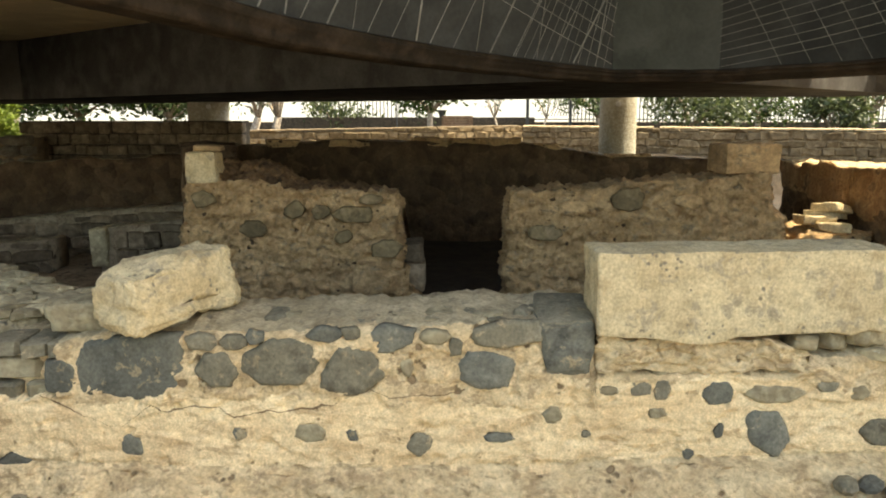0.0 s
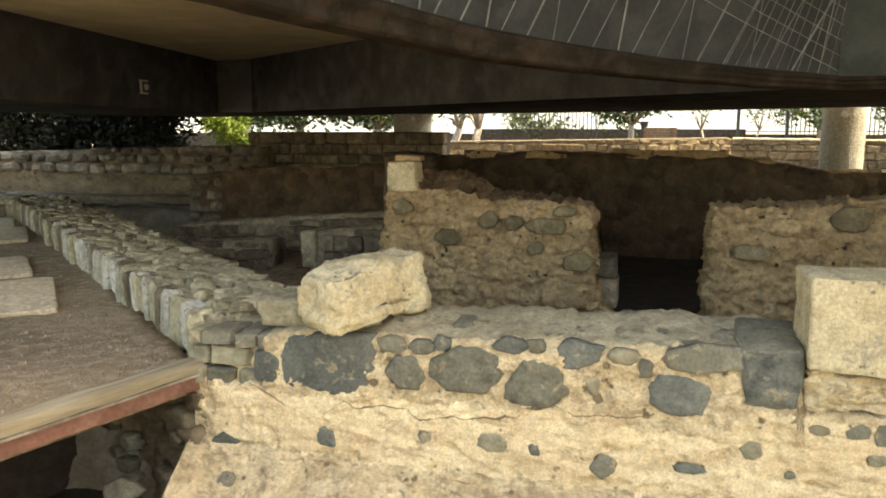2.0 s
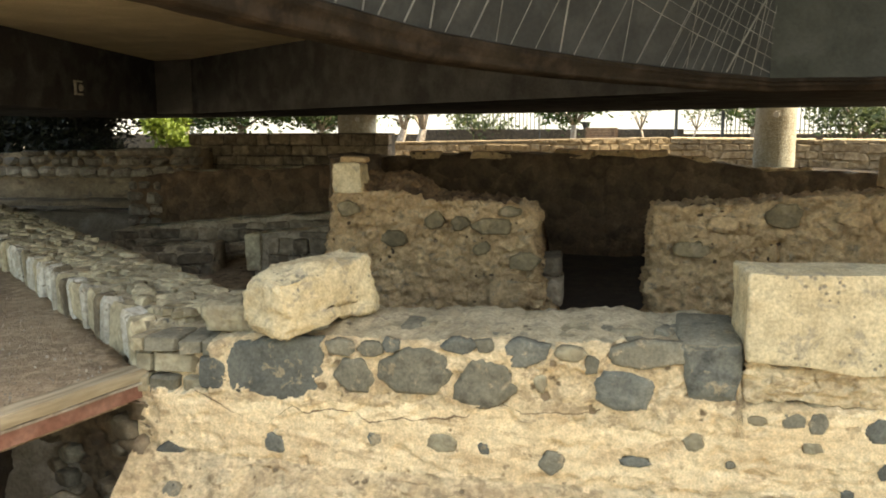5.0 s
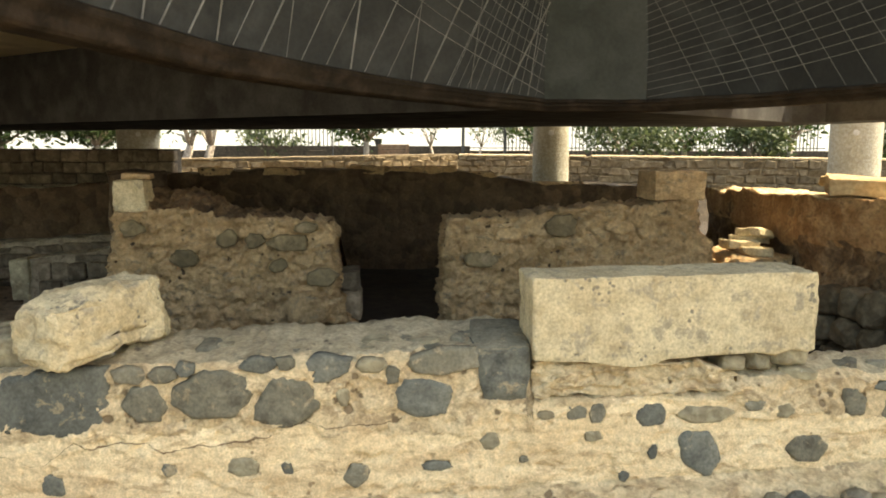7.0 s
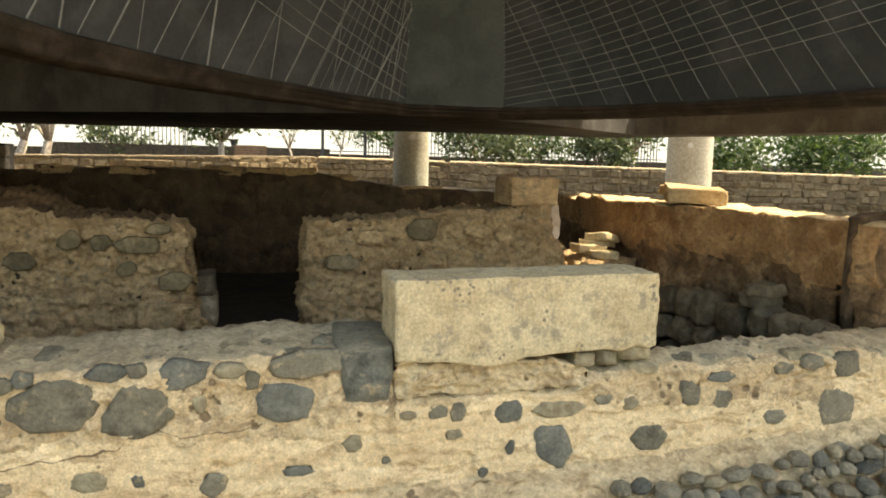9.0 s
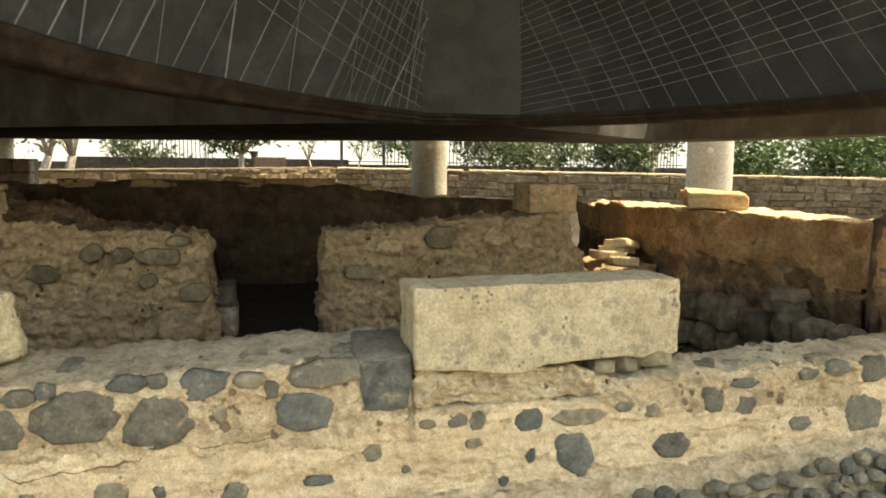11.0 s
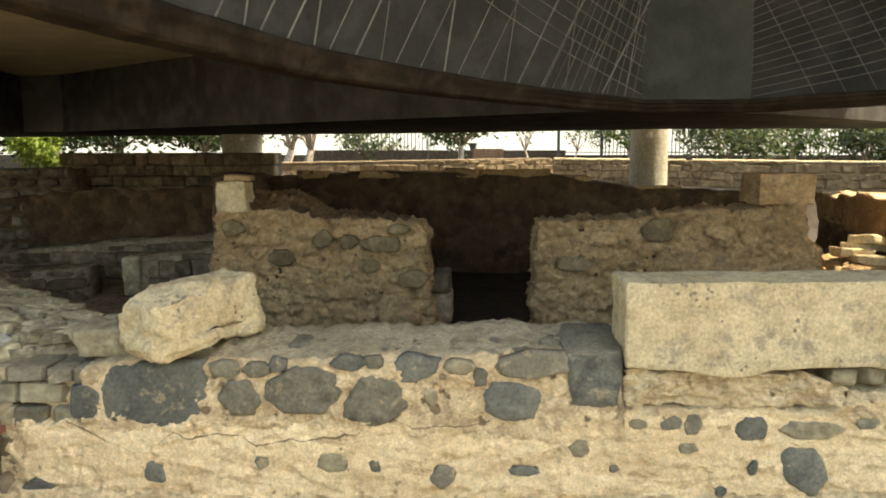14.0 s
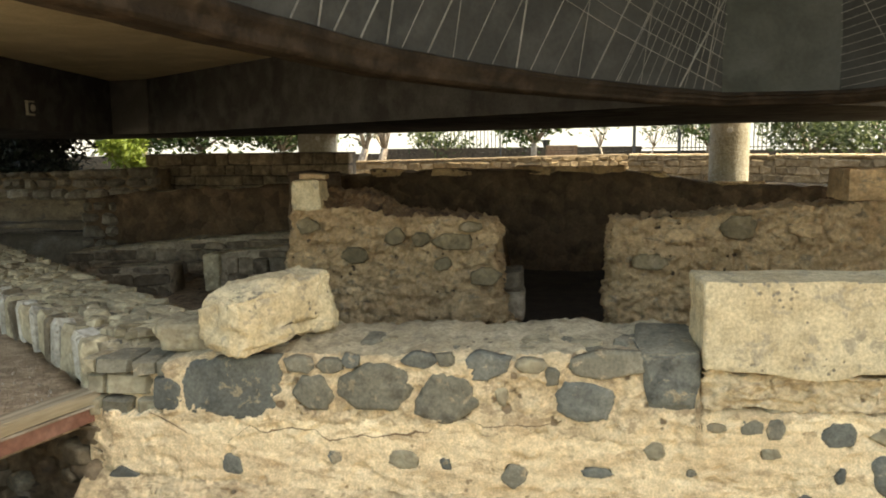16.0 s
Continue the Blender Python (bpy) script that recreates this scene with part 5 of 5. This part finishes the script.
def church():
    root = thing("church", (1.9, 7.2, 1.9), "dark concrete underside of a modern church on columns, with cord reliefs", "building")
    rim = smooth_rim()
    n = len(rim)
    outward = []
    for i in range(n):
        d = rim[min(i + 1, n - 1)] - rim[max(i - 1, 0)]
        outward.append(Vector((d[1], -d[0], 0)).normalized())       # towards the viewer's side
    # the rounded rim
    rows = []
    for p, o in zip(rim, outward):
        x, y, z, h = p
        at = Vector((x, y, z))
        sect = [(-0.30, 0.02), (-0.12, 0.0), (-0.03, 0.008), (0.0, 0.03), (0.012, h * 0.4), (0.03, h * 0.62), (0.05, h * 0.75), (0.045, h * 0.93), (0.02, h), (-0.05, h + 0.01)]
        steps = [(sect[k][0] + (sect[k + 1][0] - sect[k][0]) * q / 4, sect[k][1] + (sect[k + 1][1] - sect[k][1]) * q / 4) for k in range(len(sect) - 1) for q in range(4)] + [sect[-1]]
        run = 0.12 * (x + y)
        rows.append([at + o * (a + 0.012 * fbm((run, 0.5, b / h * 2.4), 2.2, 5)) + Vector((0, 0, b + 0.008 * fbm((x, y, b), 2.5))) for a, b in steps])
    bm = grid_mesh(rows)
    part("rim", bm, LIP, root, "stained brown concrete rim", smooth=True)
    # panels above the rim: one on either side of the pale strip
    groups = {"panel_west": (0, 60), "strip": (60, 72), "panel_east": (72, n - 1)}
    for name, (i0, i1) in groups.items():
        rows = []
        for i in range(i0, i1 + 1):
            x, y, z, h = rim[i]
            at = Vector((x, y, z + h - 0.01))
            rows.append([at + outward[min(max(i, i0 + 1), i1 - 1)] * (LEAN * v - (0.0 if name != "strip" else -0.02)) + Vector((0, 0, v)) for v in (0, 0.4, 0.8, 1.2, 1.8, 2.6)])
        part("relief_panel" if name != "strip" else "corner_strip", grid_mesh(rows), PANEL if name != "strip" else STRIP_GREEN, root)

    def on_panel(i, v):
        i = min(max(i, 0), n - 1)
        k = int(i)
        f = i - k
        k2 = min(k + 1, n - 1)
        a, b = rim[k], rim[k2]
        p = a + (b - a) * f
        o = outward[k]
        return Vector((p[0], p[1], p[2] + p[3] - 0.01 + v)) + o * (LEAN * v + 0.008)

    # how far along the rim, in steps, a given length from the strip lies
    def step_at(start, length, way):
        i, left = start, length
        while 0 < i < n - 1 and left > 0:
            d = math.dist(rim[i][:2], rim[i + way][:2])
            if d > left:
                return i + way * left / d
            left -= d
            i += way
        return float(i)

    def cord(start, way, u0, v0, u1, v1, r=0.0035):
        bm = bmesh.new()
        pts = []
        for k in range(9):
            t = k / 8
            u, v = u0 + (u1 - u0) * t, v0 + (v1 - v0) * t
            if u < 0.0 or v < 0.02 or v > 2.2:
                continue
            pts.append(on_panel(step_at(start, u, way), v))
        if len(pts) < 2:
            return
        tube(bm, pts, [r] * len(pts), 5)
        part("cord", bm, CORD, root)

    for k in range(13):                                     # west panel: sloping down to the strip
        cord(60, -1, 0.02, 0.05 + 0.11 * k, 2.9, 1.05 + 0.17 * k, 0.003)
    for k in range(20):                                     # west panel: rising from the rim
        u = 0.18 + 0.19 * k + 0.03 * (k % 3)
        cord(60, -1, u, 0.02, u - (0.06 if k % 3 == 0 else 0.55), 1.35, 0.0075 if k % 4 == 1 or k > 14 else 0.0038)
    for k in range(11):                                     # west panel: finer fan beside the strip
        cord(60, -1, 0.10 + 0.085 * k, 0.02, 0.02 + 0.05 * k - 0.02 * (k % 2), 1.1, 0.0024)
    for k in range(20):                                     # east panel: long low lines
        cord(72, 1, 0.02, 0.03 + 0.062 * k, 3.4, 0.42 + 0.088 * k, 0.0024)
    for k in range(14):                                     # east panel: crossing fan
        u = 0.1 + 0.22 * k
        cord(72, 1, u + 0.45 + 0.02 * k, 0.02, u - 0.12, 1.2, 0.0024)
    # ring beam behind, its underside just above eye height
    Z0, Z1 = 1.95, 2.96
    ring = [(-6.75, 5.2), (-7.05, 6.73), (-8.2, 13.85), (-7.35, 13.65), (1.15, 7.12), (2.05, 7.2), (3.11, 7.84), (5.6, 10.1), (5.95, 9.9), (6.4, 8.1), (6.55, 5.5)]
    outer = [(-12.0, 5.0), (-12.0, 8), (-12.0, 18.4), (-6.0, 16.6), (-0.6, 14.6), (1.2, 13.6), (2.9, 12.4), (6.2, 12.2), (6.6, 10.3), (7.0, 8.2), (7.1, 5.5)]
    bm = bmesh.new()
    lo, hi = [bm.verts.new((*p, Z0)) for p in ring], [bm.verts.new((*p, Z1 + 0.05)) for p in ring]
    lo2, hi2 = [bm.verts.new((*p, Z0)) for p in outer], [bm.verts.new((*p, Z1 + 0.05)) for p in outer]
    for i in range(len(ring) - 1):
        bm.faces.new((lo[i], hi[i], hi[i + 1], lo[i + 1]))
        bm.faces.new((lo[i], lo[i + 1], lo2[i + 1], lo2[i]))
        bm.faces.new((lo2[i], lo2[i + 1], hi2[i + 1], hi2[i]))
    for i in (0, len(ring) - 1):
        bm.faces.new((lo[i], lo2[i], hi2[i], hi[i]))
    bmesh.ops.recalc_face_normals(bm, faces=bm.faces)
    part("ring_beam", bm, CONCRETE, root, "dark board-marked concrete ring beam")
    bm = bmesh.new()
    a, b = Vector((-8.2, 13.85, 0)), Vector((-7.35, 13.65, 0))
    box(bm, (0, -0.03, Z0 + 0.005), ((b - a).length, 0.02, Z1 - 0.005))
    bmesh.ops.transform(bm, matrix=Matrix.Translation(a) @ Matrix.Rotation(math.atan2((b - a).y, (b - a).x), 4, "Z"), verts=bm.verts)
    part("beam_corner", bm, STRIP, root)
    # soffit and the church body above it, hidden edges placed to steer the sun
    bm = bmesh.new()
    plan = [(-12.0, 4.6), (-2.6, 4.0), (-2.3, 4.1), (-1.85, 4.8), (-1.1, 5.75), (0.15, 6.65), (1.5, 7.2), (2.45, 6.95), (3.2, 6.1), (4.0, 5.9), (4.72, 6.6), (4.72, 9.8), (5.7, 10.4), (6.2, 12.4), (2.9, 12.4), (-0.6, 14.6), (-6.0, 16.6), (-12.0, 18.4)]
    lo, hi = [bm.verts.new((*p, Z1)) for p in plan], [bm.verts.new((*p, 5.5)) for p in plan]
    bm.faces.new(lo)
    bm.faces.new(hi)
    for i in range(len(plan)):
        j = (i + 1) % len(plan)
        bm.faces.new((lo[i], lo[j], hi[j], hi[i]))
    bmesh.ops.recalc_face_normals(bm, faces=bm.faces)
    part("soffit", bm, SOFFIT, root, "smooth tan soffit")
    # unseen roof added on the east to keep the sun off the crest
    bm = bmesh.new()
    plan = [(3.75, 5.3), (4.1, 2.4), (11.0, 2.4), (11.0, 5.2), (7.1, 5.5), (6.5, 5.5)]
    lo, hi = [bm.verts.new((*p, Z1)) for p in plan], [bm.verts.new((*p, 5.5)) for p in plan]
    bm.faces.new(lo)
    bm.faces.new(hi)
    for i in range(len(plan)):
        j = (i + 1) % len(plan)
        bm.faces.new((lo[i], lo[j], hi[j], hi[i]))
    bmesh.ops.recalc_face_normals(bm, faces=bm.faces)
    part("east_soffit", bm, SOFFIT, root)
    # unseen slabs added overhead, blocking the sun from the near wall and timber
    bm = bmesh.new()
    box(bm, (-12.0, 2.8, 4.75), (5.4, 9.5, 5.3))
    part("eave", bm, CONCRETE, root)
    bm = bmesh.new()
    box(bm, (5.4, 2.8, 4.75), (11.0, 5.6, 5.3))
    part("eave", bm, CONCRETE, root)
    # small square fitting with a round lens on the beam
    turn = math.atan2(13.85 - 6.73, -8.2 + 7.05)
    spot = Matrix.LocRotScale((-7.705, 10.787, 2.278), Euler((0, 0, turn - math.pi / 2)), None)
    for name, half, depth, mat, label in (("fitting", 0.11, 0.03, COLUMN, "pale square frame"), ("fitting_plate", 0.082, 0.045, CONCRETE, "")):
        bm = bmesh.new()
        box(bm, (-0.02, -half, -half), (depth, half, half))
        frame_ob = part(name, bm, mat, root if name == "fitting" else frame_ob, label)
        frame_ob.matrix_basis = spot if name == "fitting" else frame_ob.matrix_basis
        if name == "fitting_plate":
            frame_ob.matrix_parent_inverse = Matrix.Identity(4)
    bm = bmesh.new()
    bmesh.ops.create_cone(bm, cap_ends=True, segments=20, radius1=0.055, radius2=0.045, depth=0.03, matrix=Matrix.Translation((0.06, 0, 0)) @ Matrix.Rotation(radians(90), 4, "Y"))
    lens = part("lens", bm, COLUMN, frame_ob.parent, "pale round lens")
    lens.matrix_parent_inverse = Matrix.Identity(4)
    return root


church()


def column(x, y, r):
    root = thing("column", (x, y, 0.0), "round bush-hammered concrete column carrying the church", "column", "church columns")
    bm = bmesh.new()
    rows = []
    for j in range(60):
        z = -0.3 + 3.2 * j / 59
        row = []
        for i in range(65):
            a = 2 * math.pi * (i % 64) / 64
            rr = r * (1 + 0.012 * fbm((x + math.cos(a) * r, y + math.sin(a) * r, z), 14, 3))
            row.append((x + rr * math.cos(a), y + rr * math.sin(a), z))
        rows.append(row)
    bm.free()
    bm = grid_mesh(rows)
    bmesh.ops.remove_doubles(bm, verts=bm.verts, dist=0.0005)
    bmesh.ops.recalc_face_normals(bm, faces=bm.faces)
    part("shaft", bm, COLUMN, root, smooth=True)
    to = (Vector((0, 0, 0)) - Vector((x, y, 0))).normalized()
    bm = bmesh.new()
    bmesh.ops.create_cone(bm, cap_ends=True, segments=16, radius1=0.05, radius2=0.045, depth=0.04)
    ob = part("badge", bm, WHITE_IRON, root, "small pale round fitting")
    ob.matrix_basis = Matrix.LocRotScale(Vector((x, y, 1.86)) + to * (r + 0.005), to.to_track_quat("Z", "Y"), None)


for spot in ((2.98, 13.2, 0.31), (7.95, 12.3, 0.40), (-4.80, 15.9, 0.41)):
    column(*spot)


# ---------------------------------------------------------------- garden beyond
def tree(x, y, z, trunk_h, r, height, seed, leaf, count, size=0.13, lean=0.0, thick=0.14):
    rnd = random.Random(seed)
    root = thing("tree", (x, y, z), "garden tree with a short pale trunk and loose leafy crown", "tree", "garden trees")
    bm = bmesh.new()
    top = Vector((x + lean, y, z + trunk_h))
    tube(bm, [(x, y, z - 0.2), (x + lean * 0.3, y, z + trunk_h * 0.5), top], [thick * 1.2, thick * 0.85, thick * 0.7])
    trunk = part("trunk", bm, BARK, root, smooth=True)
    tips = []
    for k in range(8):
        a = 2 * math.pi * (k + rnd.random() * 0.6) / 8
        tip = top + Vector((math.cos(a) * r * rnd.uniform(0.5, 0.9), math.sin(a) * r * rnd.uniform(0.5, 0.9), height * rnd.uniform(0.15, 0.8)))
        mid = top.lerp(tip, 0.5) + Vector((rnd.uniform(-0.1, 0.1), rnd.uniform(-0.1, 0.1), 0.12))
        bm = bmesh.new()
        tube(bm, [top - Vector((0, 0, 0.05)), mid, tip], [thick * 0.45, thick * 0.28, thick * 0.1], 6)
        part("limb", bm, BARK, trunk, smooth=True)
        tips += [tip, mid.lerp(tip, 0.6), tip + Vector((rnd.uniform(-0.3, 0.3), rnd.uniform(-0.3, 0.3), rnd.uniform(-0.2, 0.4)))]
    tips += [top + Vector((rnd.uniform(-r, r) * 0.6, rnd.uniform(-r, r) * 0.6, height * rnd.uniform(0.3, 1))) for _ in range(10)]
    v, f = leaves(tips, count, r * 0.42, size, seed)
    leaf_part("crown", v, f, leaf, root)


def glow_backdrop():
    """A glowing sheet far beyond the trees, added for the blown-out white of sky and lake."""
    m = bpy.data.materials.new("white_sky_glow")
    m.use_nodes = True
    nt = m.node_tree
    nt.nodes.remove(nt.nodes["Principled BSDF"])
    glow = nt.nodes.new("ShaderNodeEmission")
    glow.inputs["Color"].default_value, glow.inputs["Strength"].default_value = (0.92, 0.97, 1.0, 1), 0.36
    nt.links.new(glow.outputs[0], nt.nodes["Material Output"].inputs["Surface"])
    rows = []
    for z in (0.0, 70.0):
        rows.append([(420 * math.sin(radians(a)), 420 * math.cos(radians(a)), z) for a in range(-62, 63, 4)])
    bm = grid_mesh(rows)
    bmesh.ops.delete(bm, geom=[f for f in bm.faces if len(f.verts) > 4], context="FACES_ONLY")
    tagged(part("backdrop", bm, m), "glowing sheet standing in for blown-out sky over the lake", "backdrop", kind="structure")


glow_backdrop()


def garden():
    # x, y, ground, trunk height, crown radius, crown height, seed, leaf, leaves
    for spec in ((-13.6, 29, 0.7, 1.0, 1.9, 2.4, 1, LEAF, 5200), (-10.6, 30, 0.7, 1.0, 1.9, 2.2, 2, LEAF, 5200), (-0.5, 30, 0.7, 1.15, 1.5, 1.6, 3, LEAF, 1700),
                 (9.0, 28, 0.7, 0.75, 1.8, 2.2, 4, LEAF_OLIVE, 2200), (12.2, 30, 0.7, 1.0, 1.8, 2.0, 5, LEAF, 1600), (14.2, 28, 0.7, 0.3, 1.2, 2.2, 6, LEAF_OLIVE, 1900),
                 (16.6, 30, 0.7, 1.25, 1.8, 2.2, 7, LEAF, 1500), (17.5, 25, 0.7, 0.3, 1.9, 2.0, 8, LEAF, 2300), (21.5, 24, 0.7, 0.3, 2.0, 2.2, 9, LEAF, 3000),
                 (-15.2, 26, 0.5, 0.2, 0.8, 1.9, 10, LEAF_LIME, 2600), (-16.5, 30, 0.7, 1.1, 2.0, 2.4, 11, LEAF, 2400), (-4.6, 34, 0.7, 0.5, 1.6, 1.4, 12, LEAF_OLIVE, 1000), (6.6, 33, 0.7, 1.0, 1.6, 1.8, 13, LEAF, 1300), (24.0, 27, 0.7, 0.8, 2.2, 2.4, 14, LEAF, 2600)):
        tree(*spec)
    for k, (x, y, lean) in enumerate(((-7.15, 29.0, 0.25), (-6.35, 29.0, 0.2), (2.2, 30, -0.2), (4.0, 31.5, 0.2))):
        tree(x, y, 0.7, 1.0, 0.9, 2.0, 30 + k, LEAF_OLIVE, 160, 0.11, lean, 0.19 if k < 2 else 0.05)
    rnd = random.Random(77)
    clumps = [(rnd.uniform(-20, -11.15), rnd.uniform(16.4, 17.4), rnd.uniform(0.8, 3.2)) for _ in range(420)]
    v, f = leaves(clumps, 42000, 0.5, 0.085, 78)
    tagged(leaf_part("hedge", v, f, LEAF_SHADED), "dense evergreen hedge, its shade put into near-black leaves", "hedge", kind="stuff")
    # low wall with railings, a gate and a bench far behind
    bm = bmesh.new()
    box(bm, (-26, 33.0, 0.5), (34, 33.35, 1.5))
    box(bm, (-7.2, 32.98, 1.502), (3.9, 33.37, 1.70))
    far = tagged(part("wall_terrace", bm, JOINT), "low dark terrace wall carrying iron railings", "wall", kind="structure")
    rail = bpy.data.meshes.new("railing_bar")
    bm = bmesh.new()
    box(bm, (-0.018, -0.018, 0), (0.018, 0.018, 1.25))
    bm.to_mesh(rail)
    bm.free()
    rail.materials.append(IRON)
    fence = thing("railing", (0, 33.17, 1.5), "dark iron railing on the terrace wall", "railing")
    for z in (1.6, 2.65):
        bm = bmesh.new()
        box(bm, (-5.5, 33.15, z), (20, 33.19, z + 0.04))
        part("rail", bm, IRON, fence)
    for k in range(110):
        x = -5.4 + 0.16 * k if k < 24 else 5.6 + 0.165 * (k - 24)
        ob = new("bar", rail)
        ob.matrix_basis = Matrix.Translation((x, 33.17, 1.48))
        adopt(ob, fence)
    gate = thing("gate", (4.2, 32.6, 0.7), "white lattice gate between dark posts", "gate")
    for x in (3.55, 5.35):
        bm = bmesh.new()
        box(bm, (x - 0.06, 32.54, 0.5), (x + 0.06, 32.66, 3.0))
        part("post", bm, IRON, gate)
    for k in range(7):
        for s in (-1, 1):
            bm = bmesh.new()
            tube(bm, [(4.55 + 0.12 * k, 32.6, 1.75 if s > 0 else 2.85), (4.55 + 0.12 * k + 0.42, 32.6, 2.85 if s > 0 else 1.75)], [0.014, 0.014], 4)
            part("lattice_bar", bm, IRON, gate)
    bench = thing("bench", (0.1, 29.0, 0.7), "brown slatted wooden garden bench", "bench")
    for k in range(4):
        bm = bmesh.new()
        box(bm, (-0.05, 28.5, 1.36 + 0.1 * k), (1.1, 28.54, 1.44 + 0.1 * k))
        part("slat", bm, BENCH, bench)
    for x in (0.05, 1.0):
        bm = bmesh.new()
        box(bm, (x - 0.04, 28.4, 0.68), (x + 0.04, 28.62, 1.74))
        part("leg", bm, BENCH, bench)


garden()


def garden_bits():
    post = thing("garden_post", (-1.75, 29.5, 0.7), "thin dark iron post beside the garden tree", "post")
    bm = bmesh.new()
    tube(bm, [(-1.75, 29.5, 0.6), (-1.75, 29.5, 2.6)], [0.025, 0.022], 8)
    part("shaft", bm, IRON, post)
    bm = bmesh.new()
    box(bm, (-1.83, 29.42, 0.66), (-1.67, 29.58, 0.74))
    part("base", bm, IRON, post)
    pot = thing("planter", (-0.05, 33.17, 1.7), "small dark planter bowl on the terrace wall", "planter")
    bm = bmesh.new()
    tube(bm, [(-0.05, 33.17, 1.69), (-0.05, 33.17, 1.82), (-0.05, 33.17, 1.98)], [0.10, 0.13, 0.20], 14)
    part("bowl", bm, IRON, pot)
    bm = bmesh.new()
    tube(bm, [(-0.05, 33.17, 1.97), (-0.05, 33.17, 2.01)], [0.215, 0.215], 14)
    part("brim", bm, IRON, pot)


garden_bits()
wall_crest()
